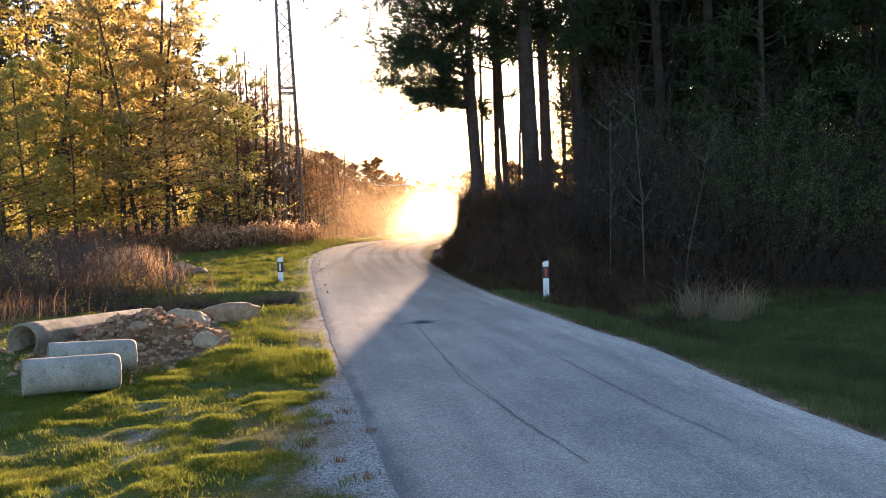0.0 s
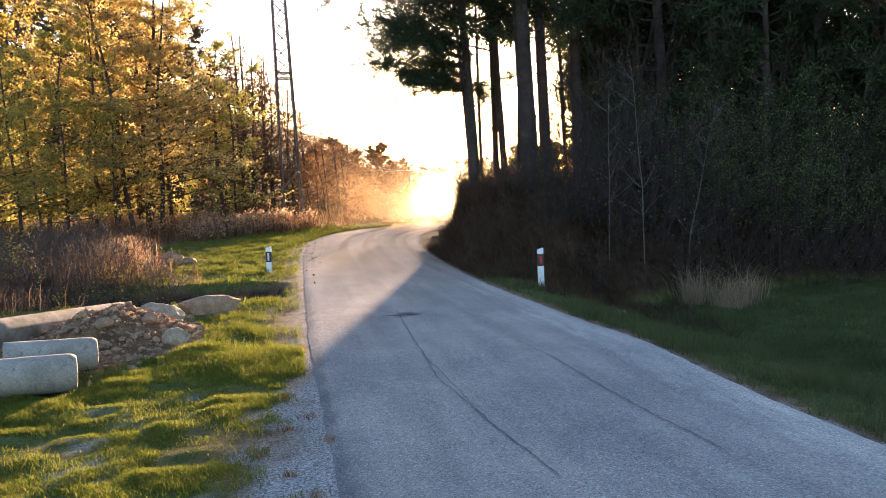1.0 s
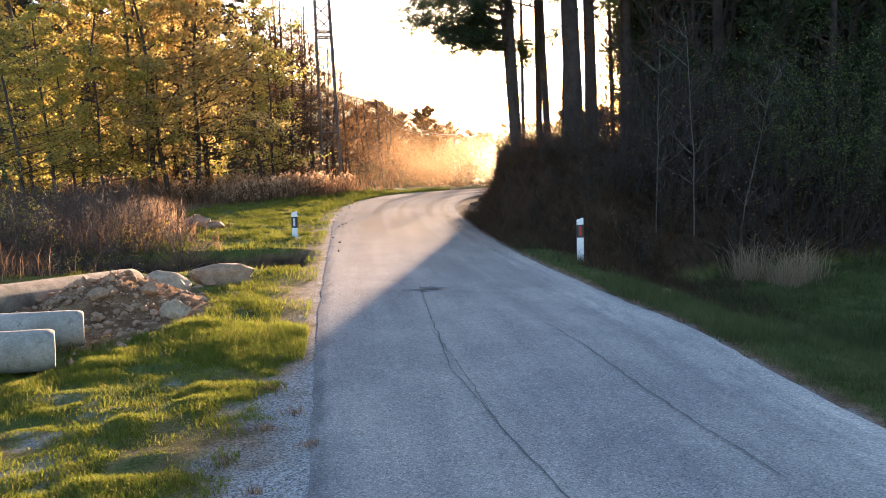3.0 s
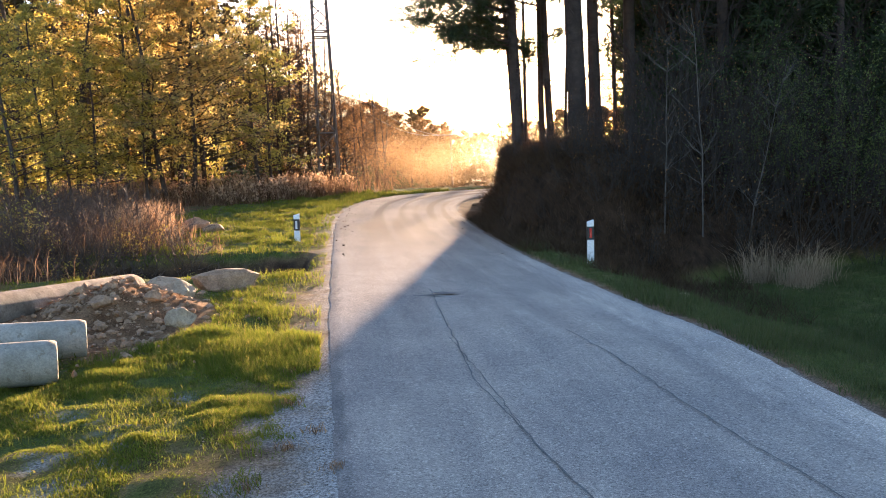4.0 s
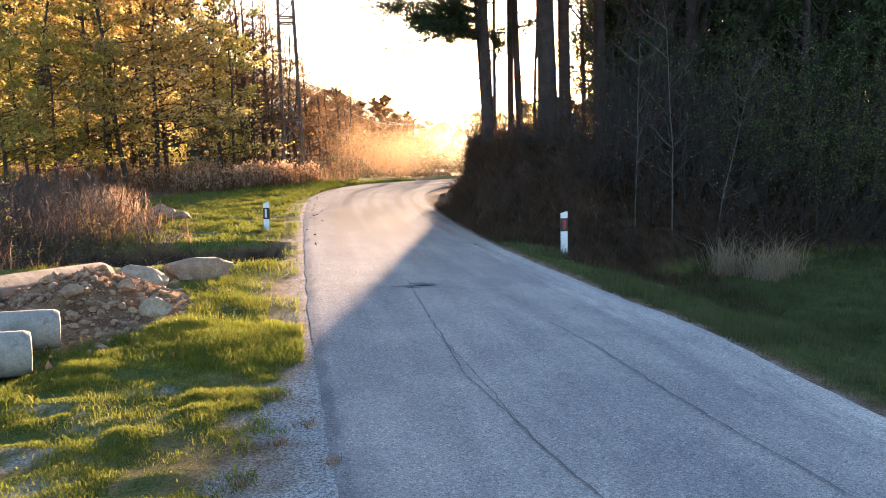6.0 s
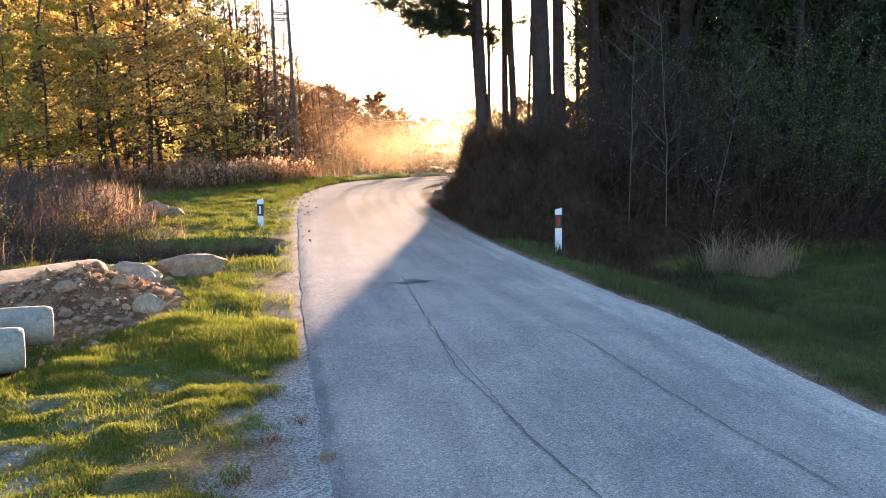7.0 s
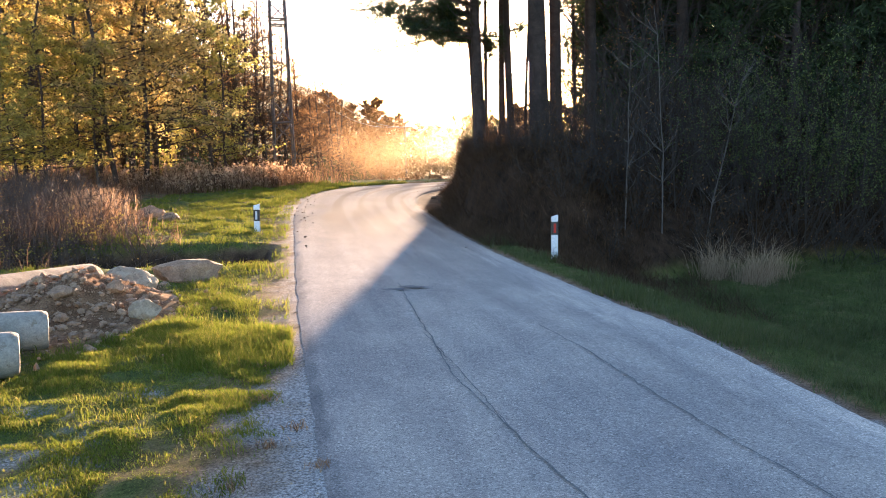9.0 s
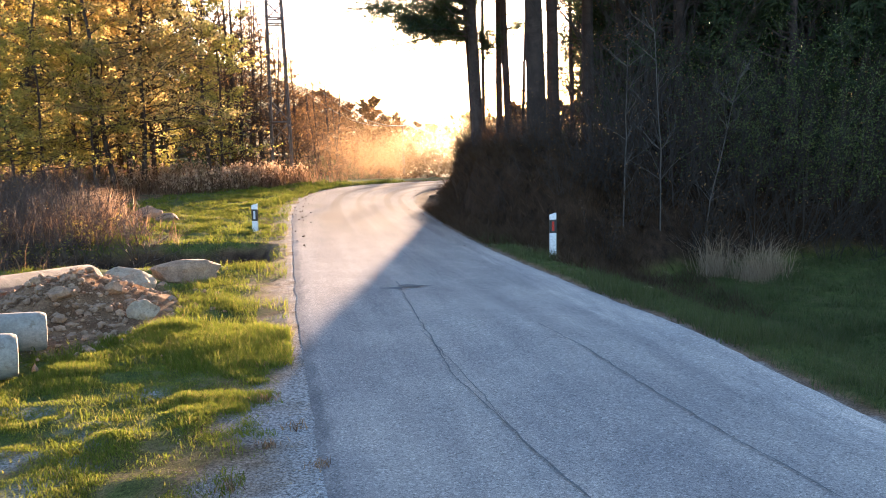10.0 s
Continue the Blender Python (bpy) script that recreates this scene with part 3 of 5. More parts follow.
def build_road():
    nw = 64
    n = len(LE)
    f = np.linspace(0, 1, nw)
    v = LE[:, None, :] * (1 - f)[None, :, None] + RE[:, None, :] * f[None, :, None]
    wob = (vnoise(np.arange(n) * 0.45, np.zeros(n), 41) - 0.5) * 0.03 + (vnoise(np.arange(n) * 1.3, np.zeros(n), 42) - 0.5) * 0.02
    v[:, 0, 0] += wob
    v[:, -1, 0] += np.roll(wob, 40)
    x, y = v[..., 0].ravel(), v[..., 1].ravel()
    v[..., 2] += 0.004 - 0.012 * (np.abs(2 * f - 1) ** 30)[None, :] + (0.03 * (1 - (2 * f - 1) ** 2))[None, :]
    i = (np.arange(n - 1)[:, None] * nw + np.arange(nw - 1)[None, :]).ravel()
    fc = np.stack([i, i + 1, i + nw + 1, i + nw], 1)
    skirts, o = [], n * nw
    sk = np.arange(n - 1) * 2
    for col, out_x in ((0, -0.01), (nw - 1, 0.01)):
        skirts.append(np.stack([v[:, col], v[:, col] + np.array([out_x, 0, -0.1])], 1).reshape(-1, 3))
        fc = np.concatenate([fc, np.stack([sk, sk + 1, sk + 3, sk + 2], 1) + o])
        o += 2 * n
    me = mesh_of("road", np.concatenate([v.reshape(-1, 3)] + skirts), fc, M_ROAD, smooth=True)
    run = np.concatenate([[0], np.cumsum(np.linalg.norm(np.diff((LE + RE)[:, :2] / 2, axis=0), axis=1))])
    uvs = np.stack([np.broadcast_to(f[None, :], (n, nw)).ravel(), np.repeat(run, nw)], 1)
    uvs = np.concatenate([uvs, np.zeros((4 * n, 2))])
    layer = me.uv_layers.new(name="run")
    layer.data.foreach_set("uv", uvs[fc.ravel()].astype(np.float32).ravel())
    ff = np.concatenate([np.broadcast_to(f[None, :], (n, nw)).ravel(), np.full(4 * n, 0.5)])
    x, y = np.concatenate([x, np.zeros(4 * n)]), np.concatenate([y, np.zeros(4 * n)])
    ruts = vnoise(ff * 16, uvs[:, 1] * 0.12, 45)
    dusty = 0.95 * sstep(14, 25, y) * (0.25 + 0.35 * vnoise(x * 1.5, y * 0.7, 44) + 0.55 * sstep(0.35, 0.65, ruts)) + 0.1 * sstep(0.5, 0.15, ff)
    at = me.attributes.new("dusty", "FLOAT", "POINT")
    at.data.foreach_set("value", np.clip(dusty, 0, 0.92).astype(np.float32))
    ragged = vnoise(ff * 70, uvs[:, 1] * 3.0, 46)
    tarry = sstep(0.04, 0.008, ff + (ragged - 0.5) * 0.03) * sstep(19, 13, y) * (0.6 + 0.4 * vnoise(ff * 9, uvs[:, 1] * 0.7, 47))
    chalky = sstep(0.8, 0.95, ff + (ragged - 0.5) * 0.1) * (0.4 + 0.6 * vnoise(ff * 20, uvs[:, 1] * 0.5, 48))
    for key, vals in (("tarry", tarry), ("chalky", chalky)):
        more = me.attributes.new(key, "FLOAT", "POINT")
        more.data.foreach_set("value", np.clip(vals, 0, 1).astype(np.float32))
    return tagged(new("road", me), "worn grey asphalt lane with dusty edges, bending right", "road", kind="structure")


build_ground()
road_ob = build_road()


def on_road(f, y):
    """A place on the road's surface at the fraction f of its width, near the row y."""
    p = (LE * (1 - f) + RE * f)[:int(len(LE) * 0.6)]
    return np.array([np.interp(y, p[:, 1], p[:, 0]), y, np.interp(y, p[:, 1], p[:, 2]) + 0.012 + 0.03 * (1 - (2 * f - 1) ** 2)])


# ---- trees and shrubs ----
def limb(rng, start, direction, length, r0, n=5, wobble=0.12, lift=0.0):
    d = unit(np.array(direction, float))
    pts, p = [np.array(start, float)], np.array(start, float)
    for _ in range(n - 1):
        d = unit(d + rng.normal(size=3) * wobble + np.array([0, 0, lift]))
        p = p + d * length / (n - 1)
        pts.append(p)
    return np.array(pts), r0 * np.linspace(1, 0.25, n)


def outward(rng, rise):
    a = rng.uniform(0, 2 * np.pi)
    return np.array([math.cos(a), math.sin(a), rise])


def broadleaf_meshes(seed, h, leaf_mat, leaves, leaf=0.085, low=0.18, spread=0.34, twigs=3):
    """Trunk-and-limbs mesh and crown mesh (twigs and leaves) of a slender woodland tree."""
    rng = np.random.default_rng(seed)
    r = 0.011 * h
    trunk = limb(rng, (0, 0, -0.3), (0, 0, 1), h + 0.3, r, 9, 0.05, 0.05)
    thick, mid, thin, spots = [trunk], [], [], []
    for k in range(30):
        t = low + (0.97 - low) * (k + rng.uniform(0, 1)) / 30
        i = min(7, int(t * 8))
        s = trunk[0][i] + (trunk[0][i + 1] - trunk[0][i]) * (t * 8 - i)
        ln = h * spread * (1.05 - 0.75 * t) * rng.uniform(0.65, 1.25)
        b = limb(rng, s, outward(rng, 0.12 + 0.65 * t ** 2), ln, r * 0.36 * (1.15 - t), 5, 0.11, 0.03)
        mid.append(b)
        for _ in range(6):
            j = rng.integers(1, 5)
            c = limb(rng, b[0][j], unit(b[0][j] - b[0][j - 1]) + rng.normal(size=3) * np.array([0.75, 0.75, 0.28]), ln * rng.uniform(0.25, 0.5), r * 0.11, 4, 0.13, 0.03)
            thin.append(c)
            spots.append(c[0][1:])
            for _ in range(twigs):
                e = limb(rng, c[0][rng.integers(1, 4)], unit(c[0][3] - c[0][0]) + rng.normal(size=3) * np.array([0.8, 0.8, 0.35]), ln * rng.uniform(0.1, 0.24), r * 0.08, 3, 0.1, 0.05)
                thin.append(e)
                spots.append(e[0])
    tv, tf = merged([tubes(thick, 8), tubes(mid, 5)])
    sv, sf = tubes(thin, 3)
    pts = np.concatenate(spots)
    pos = pts[rng.integers(0, len(pts), leaves)] + rng.normal(size=(leaves, 3)) * np.array([0.10, 0.10, 0.045])
    lv, lf = leaf_quads(rng, pos, leaf, 1.6, 0.6)
    cv, cf = merged([(sv, sf), (lv, lf)])
    trunk_me = mesh_of("trunk", tv, tf, M_BARK, smooth=True)
    crown_me = mesh_of("crown", cv, cf, [M_TWIG, leaf_mat], np.r_[np.zeros(len(sf)), np.ones(len(lf))])
    return trunk_me, crown_me


def pine_meshes(seed, h, low, spread, r, lean=0.0, tufts=13, m=8, one_sided=False):
    rng = np.random.default_rng(seed)
    trunk = limb(rng, (0, 0, -0.5), (lean, 0, 1), h + 0.5, r, 10, 0.012, 0.02)
    trunk = (trunk[0], r * np.linspace(1.08, 0.3, 10))
    thin, dead, spots, dirs = [], [], [], []
    boughs = 84 if one_sided else 54
    for k in range(boughs):
        t = low + (0.98 - low) * (k / boughs) ** (1.5 if one_sided else 0.9)
        i = min(8, int(t * 9))
        s = trunk[0][i] + (trunk[0][i + 1] - trunk[0][i]) * (t * 9 - i)
        ln = spread * (1.1 - 0.8 * ((t - low) / (1 - low))) * rng.uniform(0.55, 1.2)
        way = outward(rng, 0.12 + 0.25 * t)
        if one_sided:
            ln = spread * rng.uniform(0.55, 1.0) * min(1.0, 0.5 + 4 * (t - low)) * (1.15 - 0.5 * t)
            if k % 10 < 7:
                a = math.pi + rng.normal() * 0.8
                way = np.array([math.cos(a), math.sin(a), 0.1])
        b = limb(rng, s, way, ln, 0.035, 6, 0.12, 0.04)
        thin.append(b)
        for _ in range(tufts):
            j = rng.integers(1 if one_sided else 2, 6)
            c = limb(rng, b[0][j], unit(b[0][j] - b[0][j - 1]) + rng.normal(size=3) * 0.55, ln * rng.uniform(0.12, 0.32), 0.012, 4 if one_sided else 3, 0.1, 0.03)
            if m >= 12:
                thin.append(c)
            spots.append(c[0])
            dirs.append(unit(c[0] - np.roll(c[0], 1, axis=0)))
    for k in range(16):
        t = rng.uniform(0.12, max(0.2, low))
        i = min(8, int(t * 9))
        s = trunk[0][i] + (trunk[0][i + 1] - trunk[0][i]) * (t * 9 - i)
        dead.append(limb(rng, s, outward(rng, 0.1), rng.uniform(0.3, 1.4), 0.014, 4, 0.25, -0.02))
    pts, dr = np.concatenate(spots), np.concatenate(dirs)
    pos = np.repeat(pts, m, axis=0) + rng.normal(size=(len(pts) * m, 3)) * (0.07 if one_sided else 0.10)
    d = unit(np.repeat(dr, m, axis=0) + rng.normal(size=pos.shape) * 0.75)
    fine = one_sided
    w = unit(np.cross(d, rng.normal(size=pos.shape))) * (0.011 if fine else 0.02 if m >= 12 else 0.032)
    lnn = rng.uniform(0.12, 0.26, (len(pos), 1)) if fine else rng.uniform(0.2, 0.42, (len(pos), 1))
    v = np.stack([pos - w, pos + w, pos + d * lnn], 1).reshape(-1, 3)
    f = np.arange(len(v)).reshape(-1, 3)
    trunk_me = mesh_of("trunk", *merged([tubes([trunk], 12), tubes(dead, 12)]), M_PINEBARK, smooth=True)
    bv, bf = tubes(thin, 3)
    branch_me = mesh_of("branches", bv, bf, M_PINEBARK)
    crown_me = mesh_of("crown", v, f, M_NEEDLE)
    return trunk_me, branch_me, crown_me


def shrub_meshes(seed, h, stems, leaf_mat, leaves, leaf=0.06, flare=0.35, twigs=9, twig_mat=M_TWIG):
    rng = np.random.default_rng(seed)
    thick, thin, spots = [], [], []
    for _ in range(stems):
        o = rng.normal(size=3) * np.array([0.25, 0.25, 0]) * (h / 3) ** 0.5
        s = limb(rng, o + np.array([0, 0, -0.15]), np.array([o[0] * 1.2, o[1] * 1.2, 1]) + rng.normal(size=3) * flare * 0.5, h * rng.uniform(0.55, 1.1), 0.014 * (h / 3) ** 0.5, 7, 0.09, 0.05)
        thick.append(s)
        for _ in range(twigs):
            j = rng.integers(2, 7)
            c = limb(rng, s[0][j], unit(s[0][j] - s[0][j - 1]) + rng.normal(size=3) * 0.55, h * rng.uniform(0.1, 0.3), 0.006, 4, 0.15, 0.08)
            thin.append(c)
            spots.append(c[0][1:])
    sv, sf = tubes(thick, 4)
    stem_me = mesh_of("stem", sv, sf, twig_mat, smooth=True)
    tv, tf = tubes(thin, 3)
    mats, fm, chunks = [twig_mat, leaf_mat], np.zeros(len(tf)), [(tv, tf)]
    if leaves:
        pts = np.concatenate(spots)
        pos = pts[rng.integers(0, len(pts), leaves)] + rng.normal(size=(leaves, 3)) * 0.05
        lv, lf = leaf_quads(rng, pos, leaf, 2.0)
        chunks.append((lv, lf))
        fm = np.r_[fm, np.ones(len(lf))]
    cv, cf = merged(chunks)
    return stem_me, mesh_of("twigs", cv, cf, mats, fm)


def thing(name, parts, label, category, group=""):
    root = tagged(new(name), label, category, group)
    for pname, me in parts:
        ob = part(pname, me, root)
        if pname not in ("trunk", "stem"):
            ob["kind"] = "stuff"
    return root


def plant_all(proto, places, rng, sink=0.05, tilt=2.0):
    """The first place takes the thing itself, the others copies: rows of x, y, scale."""
    first = True
    for x, y, s in places:
        z = float(height(x, y)[0]) - sink
        m = pose(x, y, z, rng.uniform(-tilt, tilt), rng.uniform(-tilt, tilt), rng.uniform(0, 360))
        ob = proto
        if first:
            proto.matrix_basis = m
            first = False
        else:
            ob = copy_thing(proto, m)
        ob.scale = (s, s, s * rng.uniform(0.94, 1.06))


trng = np.random.default_rng(77)
WOOD = "trees of the woodland edge"
KINDS = [
    (11.5, M_GOLD, 8200, 0.2, "tall slender tree with fresh golden-brown spring leaves"),
    (10.5, M_GOLD, 7600, 0.16, "woodland tree in sunlit orange-gold young foliage"),
    (10.0, M_LIME, 6600, 0.12, "woodland tree with sunlit yellow-green young leaves"),
    (8.5, M_LIME, 5200, 0.2, "small leafy tree with bright yellow-green spring foliage"),
    (11.0, M_OLIVE, 7000, 0.1, "tall tree with thin olive-brown spring foliage"),
    (10.0, M_BUD, 1700, 0.08, "nearly bare tree with fine brown budding twigs"),
    (9.0, M_BUD, 900, 0.25, "leafless grey-brown tree at the wood's edge"),
]
protos = []
for k, (h, lm, nl, low, lab) in enumerate(KINDS):
    tm, cm = broadleaf_meshes(100 + k, h, lm, nl, 0.07 if nl > 4000 else 0.055, low, 0.31, 2)
    protos.append(thing("broadleaf_tree", [("trunk", tm), ("crown", cm)], lab, "tree", WOOD))
# bearing in degrees left of the road's axis, distance along it, scale
ROWS_OF_WOOD = {
    0: [(21.4, 33.5, 0.95), (19.6, 34.5, 0.98), (18.2, 36, 0.92), (24.6, 35, 1.02)],
    1: [(20.4, 32.5, 0.92), (18.9, 34, 0.92), (23.0, 34.5, 1.0), (20.0, 36, 1.05)],
    2: [(25.7, 31.5, 0.82), (22.8, 32.5, 0.76), (14.8, 36, 0.82), (28.5, 31, 0.72)],
    3: [(27.2, 29.2, 0.75), (24.4, 30.4, 0.7), (21.7, 31.4, 0.6), (28.8, 27.5, 0.8), (13.9, 36.5, 0.7), (30.8, 29, 0.9), (26.0, 30, 0.56)],
    4: [(28.8, 34, 1.1), (30.4, 37, 1.2), (32.4, 36, 1.2), (29.0, 45, 1.3), (26.6, 36.5, 1.1)],
    5: [(8.5, 47, 0.48), (9.5, 44, 0.5), (12.6, 39.6, 0.8), (11.4, 42, 0.78), (10.2, 42.8, 0.66), (9.0, 45, 0.57), (8.0, 50, 0.57), (7.3, 60, 0.64), (12.0, 41.5, 0.5), (6.8, 68, 0.66), (13.4, 39.2, 0.84)],
    6: [(12.9, 40.6, 0.92), (11.9, 42, 0.87), (10.6, 43, 0.76), (9.4, 46, 0.68), (7.8, 54, 0.68), (7.2, 64, 0.72), (6.6, 72, 0.78), (6.4, 80, 0.8), (12.3, 42.4, 0.95), (11.5, 43, 0.88), (13.4, 41, 0.95), (10.9, 44, 0.8), (13.0, 43, 1.0), (10.0, 45, 0.74)],
}
for k, places in ROWS_OF_WOOD.items():
    plant_all(protos[k], [(-(y - 2) * math.tan(radians(a)), y, sc) for a, y, sc in places], trng)

# wooded slope behind, its leaves darkened to stand for the wood's shaded interior
hm, hc = broadleaf_meshes(111, 11.0, M_SHADESLOPE, 9000, 0.1, 0.04, 0.36, 1)
slope_tree = thing("broadleaf_tree", [("trunk", hm), ("crown", hc)], "olive-brown tree on the wooded slope behind, leaves coloured as in shade", "tree", "trees of the wooded slope")
srng = np.random.default_rng(12)
plant_all(slope_tree, [(-17.2 - 3.1 * (i % 4) + srng.uniform(-0.7, 0.7), 47 + 5.2 * (i // 4) + srng.uniform(-1.6, 1.6), srng.uniform(0.9, 1.15)) for i in range(28)], trng)

# underwood along the foot of the wood
us, uc = shrub_meshes(301, 2.6, 12, M_LIME, 900, 0.08, 0.5)
under = thing("shrub", [("stem", us), ("twig_crown", uc)], "leafy yellow-green shrub at the foot of the wood", "shrub", "underwood shrubs")
plant_all(under, [(-15.6, 31.6, 1.0), (-13.4, 34.4, 1.1), (-17.3, 30.0, 1.0), (-11.4, 38.0, 0.9), (-19.2, 27.6, 1.1), (-14.6, 33.0, 0.7), (-9.7, 42.0, 0.9)], trng)
us, uc = shrub_meshes(302, 2.8, 14, M_BUD, 500, 0.06, 0.6)
under2 = thing("shrub", [("stem", us), ("twig_crown", uc)], "bare brown twiggy shrub at the foot of the wood", "shrub", "underwood shrubs")
plant_all(under2, [(-12.4, 36.9, 1.0), (-10.0, 40.6, 1.0), (-9.0, 44, 1.0), (-8.3, 48, 1.1), (-7.6, 54, 1.1), (-7.2, 60, 1.1), (-16.5, 32.3, 1.0), (-6.8, 68, 1.2), (-6.2, 78, 1.3), (-8.4, 51, 1.3)], trng)

# pines on the bank
PINES = "pines on the roadside bank"


def pine(seed, x, y, h, low, spread, r, label, lean=0.0, m=6, tufts=12, one_sided=False):
    t, b, c = pine_meshes(seed, h, low, spread, r, lean, tufts, m, one_sided)
    root = thing("pine_tree", [("trunk", t), ("branchwork", b), ("crown", c)], label, "pine tree", PINES)
    root.matrix_basis = pose(x, y, float(height(x, y)[0]) - 0.05, 0, 0, (seed * 67) % 360 if not lean else 0)
    return root


DARK = "tall dark pine with straight bare trunk against the sun"
pine(1, 1.16, 26.2, 13, 0.28, 5.0, 0.155, "dark pine whose crown overhangs the road", -0.015, 15, 16, True)
pine(2, 1.91, 28.4, 15, 0.31, 2.8, 0.1, "slim dark pine trunk standing on the bank", 0, 14)
pine(3, 2.11, 27.0, 16, 0.28, 2.8, 0.105, "slim dark pine trunk standing on the bank")
pine(4, 2.72, 25.6, 18, 0.26, 3.2, 0.255, "thick dark pine trunk in front of the low sun")
pine(5, 3.31, 26.4, 17, 0.26, 2.8, 0.175, DARK, 0, 12)
prng = np.random.default_rng(9)
plant_all(pine(6, 1.45, 28.0, 17, 0.72, 1.6, 0.09, "thin young pine among thicker trunks"), [(1.42, 28.2, 0.62), (2.66, 29.0, 0.55), (4.3, 29.5, 0.8), (6.1, 29.0, 0.9), (1.08, 26.9, 0.75)], prng, 0.05, 1)
plant_all(pine(7, 4.6, 27.6, 15, 0.34, 2.7, 0.19, DARK), [(4.4, 27.4, 0.95), (5.6, 28.2, 1.0), (7.6, 30.2, 1.05), (9.6, 29.5, 1.0), (12.4, 31, 1.1), (15.5, 29.8, 1.0), (7.6, 42, 1.0), (6.6, 30.6, 1.0), (8.2, 26.0, 0.9)], prng, 0.05, 1.2)
plant_all(pine(8, 6.4, 26.2, 14, 0.12, 2.9, 0.17, "dark pine with low dense branches in the shaded wood"), [(6.9, 26.6, 1.0), (8.4, 27.6, 1.0), (10.6, 26.6, 0.95), (11.5, 28.6, 1.05), (14, 27, 1.0), (16.6, 27.6, 1.05), (20, 28.8, 1.1), (7.0, 32, 1.0), (12.8, 25.6, 0.9), (9.4, 31.0, 1.1), (10.8, 32.4, 1.1), (8.6, 34.5, 1.1), (14.6, 33.5, 1.15), (11.8, 35.2, 1.15)], prng, 0.05, 1.2)
plant_all(pine(9, 9.5, 25.0, 11, 0.05, 2.7, 0.13, "bushy dark conifer with branches near the ground"), [(9.4, 25.2, 0.9), (13.2, 24.8, 0.95), (16.2, 25.6, 1.0), (19.5, 26.3, 1.0), (18.2, 30.4, 1.1), (7.6, 33, 0.9), (9.6, 33.5, 1.0), (13, 32.0, 1.0), (16, 32.5, 1.0), (7.4, 28.6, 0.8), (10.2, 28.2, 1.0), (6.4, 32.6, 0.9), (5.7, 29.4, 0.7), (6.2, 27.2, 0.62)], prng, 0.05, 2)

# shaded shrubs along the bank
ss, sc = shrub_meshes(401, 4.6, 26, M_SHRUB, 5200, 0.026, 0.3, 16, M_SHADETWIG)
green_bush = thing("willow_shrub", [("stem", ss), ("twig_crown", sc)], "tall dark shrub with upright twigs and fresh green leaves", "shrub", "shrubs on the shaded bank")
plant_all(green_bush, [(8.5, 22.6, 1.05), (7.6, 23.2, 0.95), (9.8, 23.2, 1.1), (11.2, 23.6, 1.05), (13.2, 24.0, 1.0), (15.4, 24.6, 1.05), (6.6, 22.8, 0.75), (17.8, 25.2, 1.1)], prng)
ss, sc = shrub_meshes(402, 3.6, 20, M_BUD, 120, 0.03, 0.7, 20, M_SHADETWIG)
bare_bush = thing("bare_shrub", [("stem", ss), ("twig_crown", sc)], "bare dark twiggy shrub on the shaded bank", "shrub", "shrubs on the shaded bank")
plant_all(bare_bush, [(3.4, 21.3, 0.75), (4.4, 21.8, 0.95), (5.4, 22.0, 0.9), (6.2, 22.2, 0.85), (7.2, 22.0, 0.8), (3.6, 23.0, 0.8), (4.8, 23.6, 1.0), (9.2, 22.3, 0.7), (10.6, 22.6, 0.75), (12.2, 23.0, 0.8), (2.4, 22.6, 0.5), (5.8, 24.2, 1.1), (14.2, 23.5, 0.8), (2.9, 24.2, 0.7)], prng)
ss, sc = shrub_meshes(403, 1.3, 20, M_SHADELITTER, 260, 0.035, 0.9, 10, M_SHADETWIG)
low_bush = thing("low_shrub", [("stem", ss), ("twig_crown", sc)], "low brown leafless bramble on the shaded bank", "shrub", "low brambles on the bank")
plant_all(low_bush, [(1.2, 23.6, 0.6), (1.7, 22.4, 0.7), (2.3, 21.3, 0.8), (3.0, 20.7, 0.9), (1.0, 25.2, 0.5), (0.95, 27.2, 0.5), (1.4, 29.6, 0.6), (4.2, 20.9, 1.0), (2.0, 24.4, 0.6), (2.2, 26.0, 0.6), (5.6, 21.2, 0.9), (6.2, 21.4, 1.1), (1.5, 21.0, 0.5), (2.6, 20.0, 0.7), (3.4, 19.9, 0.8), (1.3, 24.6, 0.45), (0.95, 29.0, 0.55), (1.0, 30.6, 0.65), (1.15, 28.2, 0.65), (0.9, 29.9, 0.6), (1.3, 31.0, 0.8), (1.5, 30.2, 0.8), (1.8, 21.9, 0.5)], prng)

plant_all(copy_thing(bare_bush, Matrix()), [(5.6 + prng.uniform(0, 12), 24.4 + prng.uniform(0, 8), prng.uniform(1.0, 1.7)) for _ in range(20)], prng)
# leafless underwood behind the pines
plant_all(copy_thing(protos[6], Matrix()), [(5.0, 29.6, 0.7), (5.4, 31, 0.85), (6.2, 27.6, 0.8), (6.8, 31.5, 0.9), (8.0, 32.5, 0.95), (7.4, 28.4, 0.75), (8.8, 29.8, 0.8), (10.2, 28.0, 0.75), (7.4, 44, 0.9), (7.6, 41, 0.9), (9.2, 40, 0.9), (6.6, 38.5, 0.8), (12.2, 26.4, 0.7), (14.4, 28.4, 0.8)], prng)


